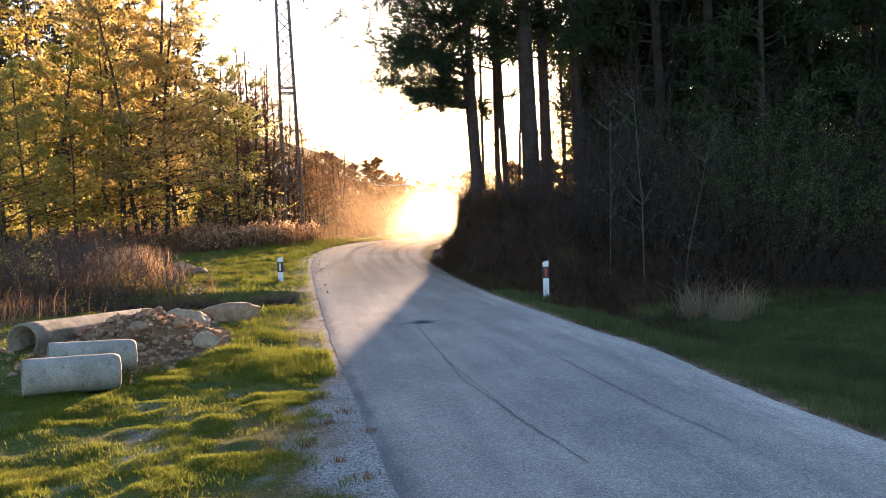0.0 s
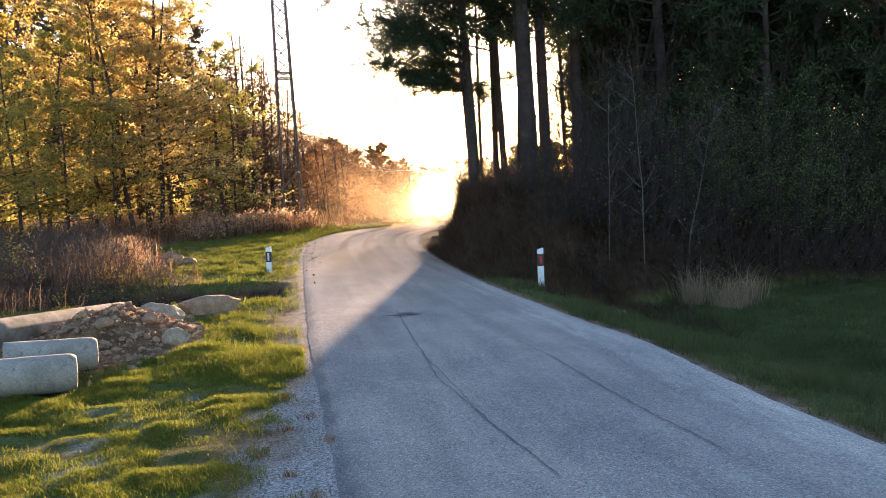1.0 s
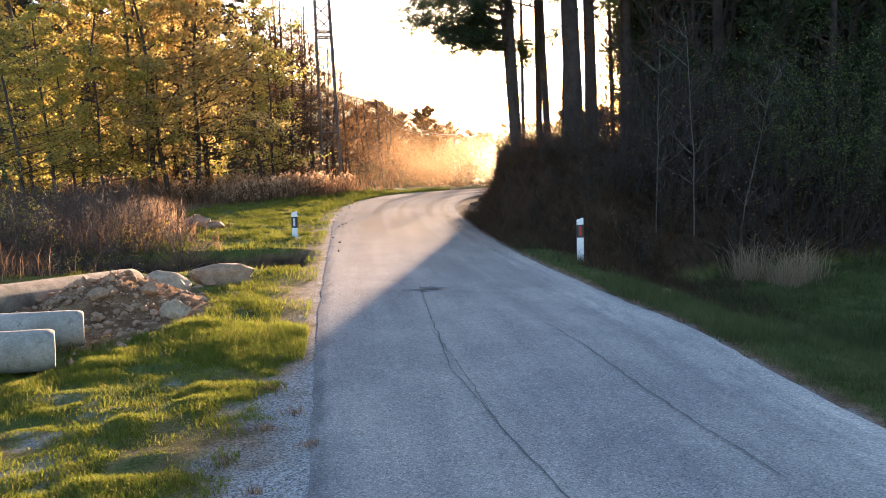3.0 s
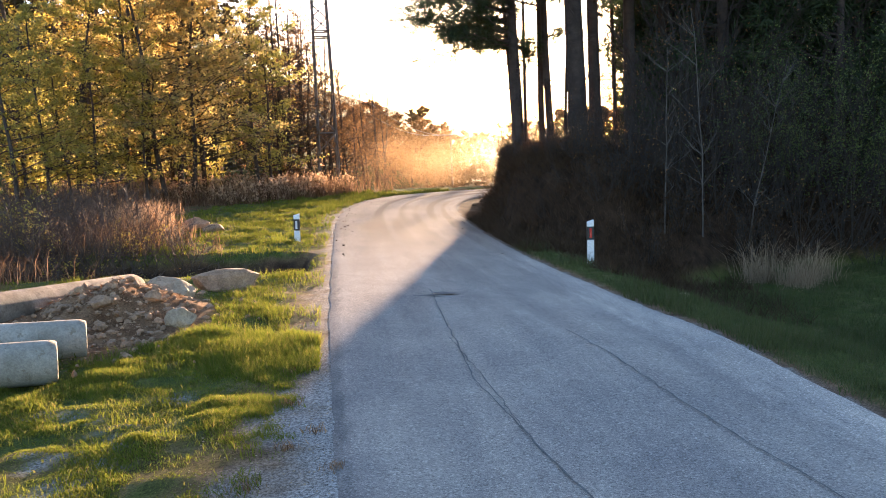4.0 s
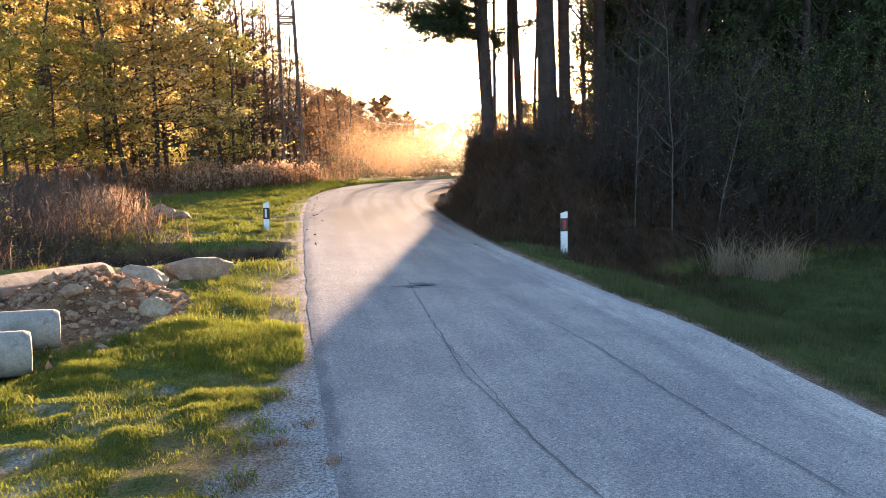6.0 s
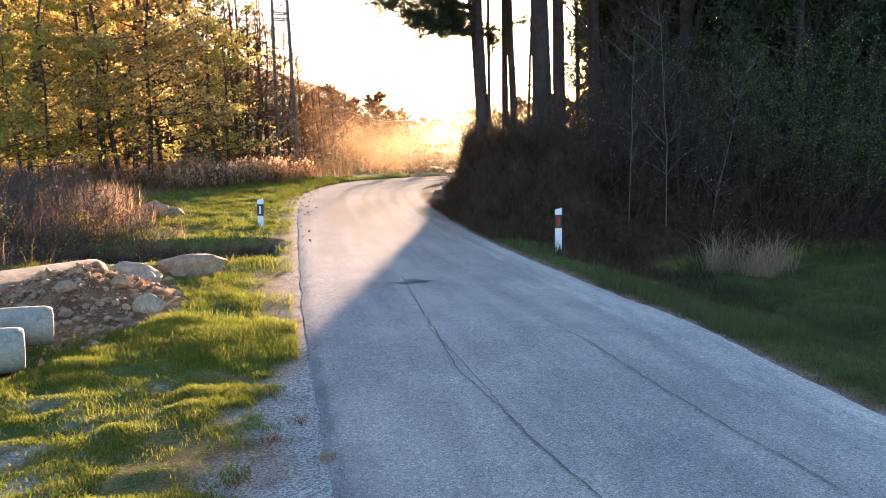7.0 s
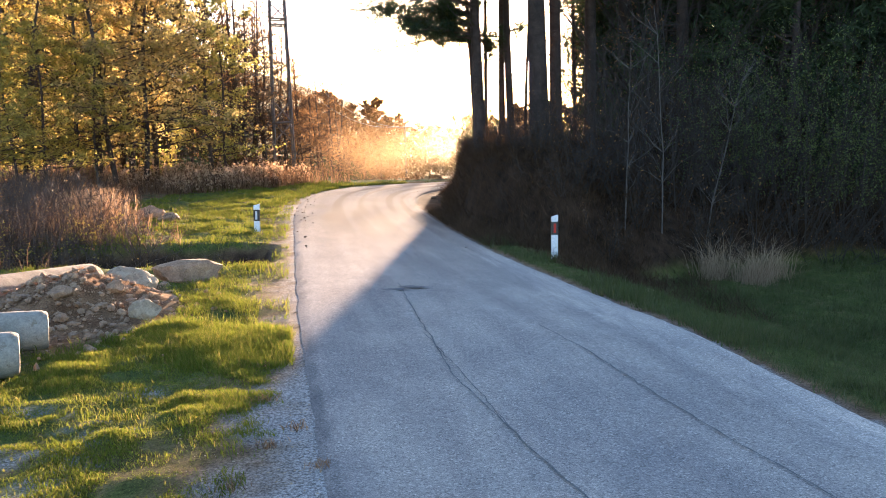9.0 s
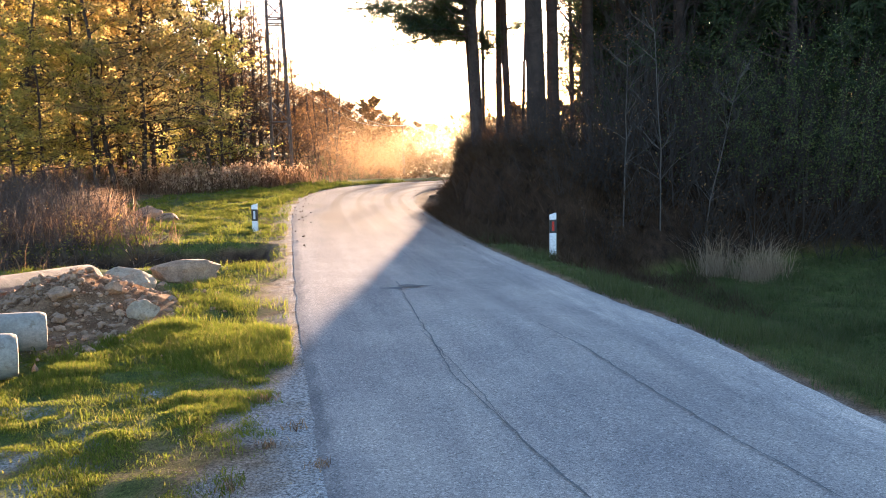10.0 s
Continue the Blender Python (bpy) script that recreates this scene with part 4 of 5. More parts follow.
def sapling(seed, x, y, h, label):
    rng = np.random.default_rng(seed)
    t = limb(rng, (0, 0, -0.2), (0.03, 0, 1), h, 0.018, 9, 0.05, 0.03)
    side = []
    for k in range(16):
        j = rng.integers(2, 8)
        b = limb(rng, t[0][j], outward(rng, 0.9), h * rng.uniform(0.1, 0.28), 0.009, 5, 0.15, 0.06)
        side.append(b)
        for _ in range(3):
            side.append(limb(rng, b[0][rng.integers(1, 5)], outward(rng, 0.7), h * rng.uniform(0.04, 0.1), 0.005, 3, 0.15, 0.05))
    root = thing("sapling", [("stem", mesh_of("stem", *tubes([t], 6), M_PALEBARK, smooth=True)), ("twig_crown", mesh_of("twig_crown", *tubes(side, 3), M_PALEBARK))], label, "sapling", "bare saplings")
    root.matrix_basis = pose(x, y, float(height(x, y)[0]))


sapling(11, 4.9, 21.0, 5.2, "slender bare pale sapling in front of the dark bank")
sapling(12, 4.0, 20.6, 4.2, "slender bare leaning sapling on the bank")
sapling(13, 6.0, 21.5, 4.4, "slender bare sapling among shrubs")

# far trees beyond the bend
fm, fcx = broadleaf_meshes(501, 8.0, M_BUD, 5000, 0.22, 0.06, 0.42, 1)
far = thing("far_tree", [("trunk", fm), ("crown", fcx)], "hazy brown tree far beyond the bend", "tree", "far trees beyond the field")
fr = np.random.default_rng(5)
plant_all(far, [(-16 + i * 1.85 + fr.uniform(-1, 1), 108 + fr.uniform(-12, 16), fr.uniform(0.72, 0.9)) for i in range(22)] + [(-13 + i * 1.1 + fr.uniform(-0.4, 0.4), 84 + fr.uniform(-6, 8), fr.uniform(0.5, 0.66)) for i in range(13)] + [(4.9, 70, 0.62), (5.9, 67.5, 0.68), (6.9, 71, 0.7), (7.9, 67, 0.7), (9.0, 70, 0.72), (10.2, 67, 0.72), (11.5, 70.5, 0.75), (13.0, 68, 0.75), (6.3, 73.5, 0.7), (8.4, 74, 0.72)], fr)
fs, fc2 = shrub_meshes(502, 3.0, 18, M_BUD, 2600, 0.085, 0.5)
bend_bush = thing("shrub", [("stem", fs), ("twig_crown", fc2)], "sunlit twiggy shrub beyond the road's bend", "shrub", "shrubs beyond the bend")
plant_all(bend_bush, [(1.9, 74, 1.5), (2.6, 76, 1.6), (3.3, 73, 1.6), (4.1, 75, 1.7), (5.0, 74, 1.8), (-9.0, 41.0, 0.6)], fr)


# ---- grasses, weeds, pebbles ----
def scatter(rng, n, x0, x1, y0, y1):
    x, y = rng.uniform(x0, x1, n), rng.uniform(y0, y1, n)
    return x, y, *lie(x, y)


def grass_left():
    rng = np.random.default_rng(21)
    chunks = []
    x, y, z, dl, dr, b, road, left = [np.concatenate(q) for q in zip(scatter(rng, 200000, -9, 1.5, 3.5, 37), scatter(rng, 330000, -4.6, 0.0, 5.0, 11))]
    cl = vnoise(x * 1.9, y * 1.9, 61) * 0.65 + vnoise(x * 5.5, y * 5.5, 62) * 0.35
    edge = 0.10 + 0.36 * sstep(11.5, 6.5, y)
    lawn = left & (dl > 0.1) & (dl < 5.5 + (cl - 0.5) * 3)
    heap = np.exp(-((x + 4.15) / 1.35) ** 2 - ((y - 11.5) / 1.75) ** 2)
    want = lawn * sstep(edge - 0.15, edge + 0.35, dl + (cl - 0.5) * 0.6) * (0.75 + 0.45 * sstep(0.28, 0.55, cl)) * (heap < 0.42) * (z > -0.13)
    keep = rng.uniform(size=len(x)) < want
    x, y, z, dl, cl = x[keep], y[keep], z[keep], dl[keep], cl[keep]
    rank = sstep(9.0, 11.0, y) * sstep(3.2, 1.2, dl) + 0.5 * sstep(2.5, 3.5, dl) * sstep(8, 10, y)
    hgt = (0.02 + 0.045 * sstep(0.42, 0.75, cl) + 0.045 * rank * sstep(0.35, 0.7, cl)) * rng.uniform(0.5, 1.4, len(x))
    bare = np.exp(-((x + 1.75) / 0.55) ** 2 - ((y - 7.2) / 0.5) ** 2)
    hgt *= (1 + 0.25 * (y > 18)) * (1 - 0.3 * sstep(9.5, 7.5, y)) * (1 - 0.25 * bare)
    base = np.stack([x, y, z - 0.01], 1)
    near = y < 8.5
    v, f = merged([blades(rng, base[near], hgt[near], 0.004 + 0.0003 * y[near], 0.55, (-0.1, -0.05)), blades(rng, base[~near], hgt[~near], 0.005 + 0.0004 * y[~near], 0.55, (-0.1, -0.05), 1)])
    tagged(new("grass", mesh_of("grass", v, f, M_GRASS)), "sunlit tufted yellow-green grass on the roadside verge", "grass", kind="stuff")


def tuft_ring():
    """Rank tufts along the verge's ridge and beside the rubble."""
    rng = np.random.default_rng(23)
    n = 150
    cx = np.concatenate([rng.uniform(-3.2, -1.7, n), rng.normal(-2.9, 0.3, 25), rng.uniform(-4.6, -3.2, 40), rng.uniform(-6, -1.0, 190), rng.uniform(-7, -3.4, 260)])
    cy = np.concatenate([rng.uniform(9.5, 22, n), rng.normal(12.2, 0.7, 25), rng.uniform(8.3, 9.0, 40), rng.uniform(5.0, 10.5, 190), rng.uniform(18.5, 34, 260)])
    m = 110
    x = np.repeat(cx, m) + rng.normal(size=len(cx) * m) * 0.09
    y = np.repeat(cy, m) + rng.normal(size=len(cx) * m) * 0.09
    z, dl, dr, b, road, left = lie(x, y)
    ok = left & (dl > 0.45) & (z > -0.13) & (np.exp(-((x + 4.15) / 1.35) ** 2 - ((y - 11.5) / 1.75) ** 2) < 0.45)
    tall = rng.uniform(0.05, 0.12, len(cx)) * np.where(cy < 9.2, 0.5, 1.0)
    hs = np.repeat(tall, m)[ok] * rng.uniform(0.5, 1.2, ok.sum())
    v, f = blades(rng, np.stack([x, y, z], 1)[ok], hs, 0.006, 0.7, (-0.1, 0))
    tagged(new("grass_tufts", mesh_of("grass_tufts", v, f, M_GRASS)), "rank bright green grass tufts beside rubble and ditch", "grass", kind="stuff")


def grass_right():
    rng = np.random.default_rng(22)
    x, y, z, dl, dr, b, road, left = [np.concatenate(q) for q in zip(scatter(rng, 170000, 0.5, 15, 5, 23), scatter(rng, 90000, 2, 8, 6, 15))]
    cl = vnoise(x * 1.6, y * 1.6, 63) * 0.6 + vnoise(x * 6, y * 6, 64) * 0.4
    want = (~left) & ~road & (b <= 0.05) & ~((x < 4.0 + cl) & (dr > 0.45 + 0.6 * cl) & (y > 15.3 + cl)) & ((y < 20.5) | (x > 4.8))
    keep = want & (rng.uniform(size=len(x)) < sstep(0.02, 0.3, dr + (cl - 0.5) * 0.25) * (0.45 + 0.6 * cl))
    x, y, z, cl, dr = x[keep], y[keep], z[keep], cl[keep], dr[keep]
    hgt = (0.06 + 0.11 * sstep(0.35, 0.7, cl)) * rng.uniform(0.5, 1.4, len(x))
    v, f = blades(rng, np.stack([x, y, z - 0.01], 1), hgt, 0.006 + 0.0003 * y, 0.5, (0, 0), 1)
    tagged(new("meadow_grass", mesh_of("meadow_grass", v, f, M_GRASS_SHADE)), "meadow grass coloured a shaded dark green, sloping from the road", "grass", kind="stuff")


def weeds():
    """Dry brown stalks of the fallow strip, with pale plumes along its far side."""
    rng = np.random.default_rng(25)
    x, y, z, dl, dr, b, road, left = scatter(rng, 110000, -18, -3.6, 12.5, 37)
    cl = vnoise(x * 0.7, y * 0.7, 65) * 0.6 + vnoise(x * 2.6, y * 2.6, 66) * 0.4
    front = np.interp(y, [12, 15, 16, 18, 21, 25, 30, 33, 37], [6.2, 4.4, 2.6, 2.2, 3.2, 4.4, 5.0, 2.8, 1.7])
    mid = sstep(22.5, 24, y) * sstep(31.5, 30, y) * sstep(9.0, 6.0, dl)
    want = left * (dl > front + (cl - 0.5) * 1.5) * sstep(0.22, 0.55, cl) * (1 - 0.85 * mid)
    keep = rng.uniform(size=len(x)) < want * np.where(y > 30, 0.75, 0.5)
    x, y, z, cl = x[keep], y[keep], z[keep], cl[keep]
    hgt = (0.3 + 0.75 * cl + 0.2 * sstep(31, 33.5, y)) * rng.uniform(0.2, 1.0, len(x)) * np.where(rng.uniform(size=len(x)) < 0.06, 1.7, 1.0) * np.where(y < 18, 0.85, 1.0)
    base = np.stack([x, y, z - 0.02], 1)
    v, f = blades(rng, base, hgt, 0.005 + 0.0003 * y, 0.6, (0.05, 0))
    tagged(new("dry_weeds", mesh_of("dry_weeds", v, f, M_STRAW)), "dense dry brown weeds in the fallow strip", "weeds", kind="stuff")
    tips = base + np.stack([np.zeros(len(x)), np.zeros(len(x)), hgt * 0.85], 1)
    pick = (rng.uniform(size=len(x)) < np.where(y > 31, 0.2, 0.0)) & (cl > 0.52)
    tip = np.repeat(tips[pick], 6, axis=0)
    tip = tip + rng.normal(size=tip.shape) * np.array([0.05, 0.05, 0.07])
    lv, lf = leaf_quads(rng, tip, 0.065, 1.7)
    tagged(new("seed_plumes", mesh_of("seed_plumes", lv, lf, M_PLUME)), "pale fluffy seed plumes lit from behind", "weeds", kind="stuff")
    # the fine reddish grass tussock
    n = 900
    bx, by = rng.normal(-8.1, 0.32, n), rng.normal(22.2, 0.4, n)
    base = np.stack([bx, by, height(bx, by)], 1)
    v, f = blades(rng, base, rng.uniform(0.4, 0.95, n), 0.012, 0.25, (0.05, 0))
    tagged(new("dry_tussock", mesh_of("dry_tussock", v, f, M_PLUME)), "fine pinkish dry grass tussock glowing in sunlight", "grass", kind="stuff")


def pale_clump():
    rng = np.random.default_rng(26)
    n = 1500
    k = rng.integers(0, 9, n)
    hub = rng.normal(size=(9, 2)) * np.array([0.62, 0.35]) + np.array([6.35, 19.9])
    tall = rng.uniform(0.35, 1.3, 9)
    bx, by = hub[k, 0] + rng.normal(size=n) * 0.2, hub[k, 1] + rng.normal(size=n) * 0.16
    base = np.stack([bx, by, height(bx, by)], 1)
    v, f = blades(rng, base, tall[k] * rng.uniform(0.15, 1.0, n), 0.0075, 0.75, (-0.04, -0.1))
    tagged(new("dry_grass_clump", mesh_of("dry_grass_clump", v, f, M_PALE)), "pale bleached dry grass clump with arching stalks", "grass", kind="stuff")


def bank_litter():
    """Dead grass, roots and needles that hang on the earth of the bank."""
    rng = np.random.default_rng(27)
    x, y, z, dl, dr, b, road, left = scatter(rng, 130000, 0.2, 12, 15, 33)
    keep = (~left) & ((b > 0.08) | (dr > 0.7) & (y > 15.8) & (x < 5.5)) & (~road) & (rng.uniform(size=len(x)) < 0.6 * vnoise(x * 2, y * 2, 71) + 0.1)
    x2, y2, z2, dl, dr, b, road, left = scatter(rng, 70000, -0.4, 4.5, 18.8, 31.8)
    face = (~left) & (~road) & ((b > 0.03) | (dr > 0.12) & (y2 < 26)) & (rng.uniform(size=len(x2)) < 0.25 + 0.75 * vnoise(x2 * 3, y2 * 3, 72))
    base = np.concatenate([np.stack([x, y, z], 1)[keep], np.stack([x2, y2, z2], 1)[face]])
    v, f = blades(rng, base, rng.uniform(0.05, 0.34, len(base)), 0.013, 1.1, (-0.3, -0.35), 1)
    tagged(new("bank_litter", mesh_of("bank_litter", v, f, M_SHADELITTER)), "brown dead grass and litter on the earth bank", "litter", kind="stuff")


def stones_mesh(rng, pos, size):
    ico = bmesh.new()
    bmesh.ops.create_icosphere(ico, subdivisions=1, radius=0.5)
    iv = np.array([v.co for v in ico.verts])
    fi = np.array([[v.index for v in fc.verts] for fc in ico.faces])
    ico.free()
    n = len(pos)
    jag = rng.uniform(0.7, 1.25, (n, len(iv), 1))
    v = iv[None] * jag * (size[:, None] * rng.uniform(0.6, 1.3, (n, 3)))[:, None, :] * np.array([1, 1, 0.75]) + pos[:, None, :]
    f = fi[None] + (np.arange(n) * len(iv))[:, None, None]
    return v.reshape(-1, 3), f.reshape(-1, 3)


def pebbles():
    rng = np.random.default_rng(28)
    x, y, z, dl, dr, b, road, left = scatter(rng, 14000, -3, 1.2, 4.5, 16)
    keep = left & (dl > 0.0) & (dl < 0.9) & (rng.uniform(size=len(x)) < 0.9)
    p = np.stack([x, y, z - 0.001], 1)[keep]
    v, f = stones_mesh(rng, p, rng.uniform(0.005, 0.02, len(p)) * rng.uniform(0.4, 1.1, len(p)))
    tagged(new("shoulder_gravel", mesh_of("shoulder_gravel", v, f, M_ROCK)), "loose pale gravel along the broken asphalt edge", "gravel", kind="stuff")
    x, y, z, dl, dr, b, road, left = scatter(rng, 1200, -4.5, 1.0, 17, 32)
    keep = road & (rng.uniform(size=len(x)) < np.where(dl > -1.6, 0.5, 0.14))
    p = np.stack([x, y, z + 0.075], 1)[keep]
    v, f = stones_mesh(rng, p, rng.uniform(0.015, 0.05, len(p)))
    tagged(new("road_clods", mesh_of("road_clods", v, f, M_EARTH)), "small dry earth clods scattered on the asphalt", "clods", kind="stuff")
    n = 4200
    x, y = rng.normal(-4.0, 0.6, n), rng.normal(11.5, 0.75, n)
    x[:500], y[:500] = rng.normal(-5.3, 0.7, 500), rng.normal(10.4, 0.5, 500)
    p = np.stack([x, y, height(x, y) + 0.01], 1)
    v, f = stones_mesh(rng, p, 0.01 + 0.12 * rng.uniform(0, 1, n) ** 11)
    tagged(new("rubble_stones", mesh_of("rubble_stones", v, f, M_STONE)), "heap of brown earth and broken stone rubble", "rubble", kind="stuff")


def gravel_weeds():
    rng = np.random.default_rng(29)
    cx = np.array([-1.06, -0.69, -0.95, -1.3, -0.85, -1.15, -1.5, -0.6])
    cy = np.array([7.42, 7.04, 7.75, 8.4, 6.3, 6.75, 9.4, 5.9])
    x, y = np.repeat(cx, 45) + rng.normal(size=360) * 0.04, np.repeat(cy, 45) + rng.normal(size=360) * 0.04
    v, f = blades(rng, np.stack([x, y, height(x, y)], 1), rng.uniform(0.02, 0.07, 360), 0.006, 0.8)
    tagged(new("gravel_weeds", mesh_of("gravel_weeds", v, f, M_STRAW)), "small dry weeds in the gravel shoulder", "weeds", kind="stuff")


grass_left()
gravel_weeds()
tuft_ring()
grass_right()
weeds()
pale_clump()
bank_litter()
pebbles()

# leafing shrubs by the ditch
ls, lc = shrub_meshes(601, 0.95, 14, M_OLIVE, 520, 0.03, 0.8, 8)
ditch_shrub = thing("small_shrub", [("stem", ls), ("twig_crown", lc)], "small twiggy shrub with yellow-green buds by the ditch", "shrub", "shrubs by the ditch")
plant_all(ditch_shrub, [(-9.4, 19.4, 1.2), (-11.6, 22.5, 1.5), (-12.4, 21.2, 1.6), (-10.9, 20.0, 1.3), (-7.3, 17.2, 1.0), (-5.9, 16.9, 0.85), (-8.6, 18.0, 0.9), (-5.2, 17.3, 0.7), (-6.6, 18.2, 0.8), (-10.2, 18.6, 1.1), (-4.7, 16.8, 0.6)], trng)
ls, lc = shrub_meshes(602, 1.1, 20, M_BUD, 60, 0.02, 0.9, 14)
ditch_twigs = thing("small_shrub", [("stem", ls), ("twig_crown", lc)], "bare brown twiggy shrub by the ditch", "shrub", "shrubs by the ditch")
brng = np.random.default_rng(33)
plant_all(ditch_twigs, [(x, y, sc) for x, y, sc in zip(brng.uniform(-9.5, -4.3, 26), brng.uniform(15.9, 18.4, 26), brng.uniform(0.55, 1.0, 26))] + [(-5.6 - 0.42 * (y - 16) - w, y, sc) for y, w, sc in zip(brng.uniform(17.2, 30, 46), brng.uniform(0, 5.5, 46), brng.uniform(0.7, 1.4, 46))] + [(-6.3, 17.6, 0.9), (-4.4, 17.5, 0.7), (-7.9, 16.6, 0.9), (-9.4, 17.4, 1.1), (-3.9, 17.6, 0.5), (-11.5, 19.5, 1.2), (-9.8, 15.5, 1.0), (-5.6, 16.2, 0.6), (-7.2, 18.4, 1.0), (-8.4, 19.4, 1.0), (-6.0, 18.8, 0.8), (-10.6, 17.0, 1.1), (-12.6, 18.0, 1.2), (-11.0, 21.0, 1.1), (-9.0, 21.0, 1.0), (-13.5, 21.5, 1.2)], trng)


# ---- pipes, rocks, posts, mast ----
def pipe_thing(length, r_out, wall, centre_right, yaw, pitch, label, mat=M_CONCRETE):
    bm = bmesh.new()
    k, segs = 40, 14
    rng = random.Random(int(length * 97))
    rings = []
    prof = [(0.01, r_out - wall), (0, r_out - wall + 0.008), (0.012, r_out - 0.016), (0.05, r_out - 0.003)] + [(length * i / segs, r_out) for i in range(1, segs)] + [(length - 0.012, r_out), (length, r_out - 0.012), (length, r_out - wall)]
    for x, r in prof:
        rings.append([bm.verts.new((-x, r * math.cos(a) + rng.uniform(-1, 1) * 0.0015, r * math.sin(a) + rng.uniform(-1, 1) * 0.0015)) for a in (2 * math.pi * i / k for i in range(k))])
    for a, b in zip(rings, rings[1:] + rings[:1]):
        for i in range(k):
            bm.faces.new((a[i], a[(i + 1) % k], b[(i + 1) % k], b[i]))
    bmesh.ops.recalc_face_normals(bm, faces=bm.faces)
    ob = tagged(new("concrete_pipe", bm_mesh("concrete_pipe", bm, mat, True)), label, "pipe", "concrete pipes by the rubble")
    ob.matrix_basis = pose(*centre_right, 0, pitch, yaw)


pipe_thing(0.97, 0.20, 0.035, (-3.64, 9.42, 0.125), 29, 3.5, "short grey concrete pipe lying on the grass")
pipe_thing(0.95, 0.195, 0.035, (-3.74, 10.2, 0.155), 28, 4.0, "short pale concrete pipe lying beside the rubble")
pipe_thing(3.2, 0.235, 0.04, (-4.95, 14.2, -0.02), 80, 4.7, "long soil-stained concrete pipe half buried in rubble", M_OLDPIPE)


def rock(seed, x, y, sx, sy, sz, yaw, label, mat=M_ROCK, sink=0.3):
    bm = bmesh.new()
    bmesh.ops.create_icosphere(bm, subdivisions=3, radius=0.5)
    o = Vector((seed * 7.1, seed * 3.3, seed * 1.7))
    for v in bm.verts:
        q = v.co.normalized()
        for a in range(7):
            nrm = Vector((math.sin(seed * 5 + a * 2.4), math.cos(seed * 3 + a * 1.7), math.sin(a * 3.1 + seed))).normalized()
            d = q.dot(nrm)
            lim = 0.36 + 0.05 * math.sin(a * 9 + seed)
            if v.co.dot(nrm) > lim:
                v.co -= nrm * (v.co.dot(nrm) - lim)
        v.co += q * 0.05 * noise.noise(v.co * 4 + o) + q * 0.02 * noise.noise(v.co * 13 + o)
        v.co = Vector((v.co.x * sx, v.co.y * sy, v.co.z * sz))
    ob = tagged(new("rock", bm_mesh("rock", bm, mat)), label, "rock", "rocks beside the rubble heap")
    ob.matrix_basis = pose(x, y, float(height(x, y)[0]) + sz * (0.5 - sink), 0, 0, yaw)


rock(1, -3.18, 11.3, 0.36, 0.28, 0.28, 20, "pale angular stone at the rubble's edge")
rock(2, -3.75, 12.75, 0.46, 0.4, 0.34, 50, "rounded tan boulder by the rubble heap")
rock(3, -3.55, 14.1, 1.15, 0.6, 0.42, 15, "large flat grey-brown boulder by the ditch", M_STONE)
rock(4, -4.15, 13.4, 0.6, 0.45, 0.36, -20, "tan boulder beside the half-buried pipe")
rock(5, -4.05, 11.25, 0.3, 0.22, 0.2, 70, "brown angular stone on the rubble", M_STONE)
rock(6, -4.4, 10.95, 0.24, 0.2, 0.16, 10, "brown angular stone on the rubble", M_STONE)
rock(7, -3.65, 11.7, 0.22, 0.2, 0.16, 35, "brown angular stone on the rubble", M_STONE)
rock(8, -7.0, 22.8, 0.7, 0.5, 0.45, 5, "brown earth-covered boulder in the grass", M_STONE, 0.2)
rock(9, -6.4, 22.4, 0.6, 0.4, 0.3, 40, "low earth-covered stone in the grass", M_STONE)
rock(10, 2.95, 14.1, 0.3, 0.16, 0.1, 30, "pale flat stone in the verge grass")
rock(11, 0.05, 29.9, 0.34, 0.25, 0.16, 60, "heap of clay at the bank's foot", M_EARTH)
rock(12, -0.2, 28.8, 0.22, 0.2, 0.12, 20, "clod of clay at the bank's foot", M_EARTH)
rock(13, 0.0, 28.0, 0.3, 0.2, 0.14, 80, "clod of clay at the bank's foot", M_EARTH)


def box_bm(x0, x1, y0, y1, z0, z1, bevel=0.004):
    bm = bmesh.new()
    bmesh.ops.create_cube(bm, size=1)
    for v in bm.verts:
        v.co = Vector(((x0 + x1) / 2 + v.co.x * (x1 - x0), (y0 + y1) / 2 + v.co.y * (y1 - y0), (z0 + z1) / 2 + v.co.z * (z1 - z0)))
    if bevel:
        bmesh.ops.bevel(bm, geom=bm.edges[:], offset=bevel, segments=2, affect="EDGES", profile=0.5)
    return bm


def delineator(x, y, z, h, reflector, yaw, lean, label, refl_label):
    root = tagged(new("roadside_post"), label, "marker post", "roadside marker posts")
    bm = box_bm(-0.06, 0.06, -0.03, 0.03, -0.3, h, 0.0)
    for v in bm.verts:
        if v.co.z > h - 0.01 and v.co.x < 0:
            v.co.z -= 0.035
    bmesh.ops.bevel(bm, geom=bm.edges[:], offset=0.008, segments=2, affect="EDGES", profile=0.5)
    part("body", bm_mesh("body", bm, M_WHITE, False), root)
    band = part("band", bm_mesh("band", box_bm(-0.063, 0.063, -0.033, 0.033, h - 0.36, h - 0.12, 0.006), M_BLACK), root, "black band")
    part("reflector", bm_mesh("reflector", box_bm(-0.022, 0.022, -0.038, 0.034, h - 0.325, h - 0.155, 0.003), reflector), band, refl_label)
    root.matrix_basis = pose(x, y, z, 0, lean, yaw)


delineator(2.06, 17.4, -0.37, 0.79, M_RED, 4, 0.5, "white roadside marker post with red reflector in grass", "red reflector")
delineator(-3.78, 19.8, -0.06, 0.62, M_CLEAR, -6, 1.5, "white roadside marker post with grey reflector in grass", "grey reflector")


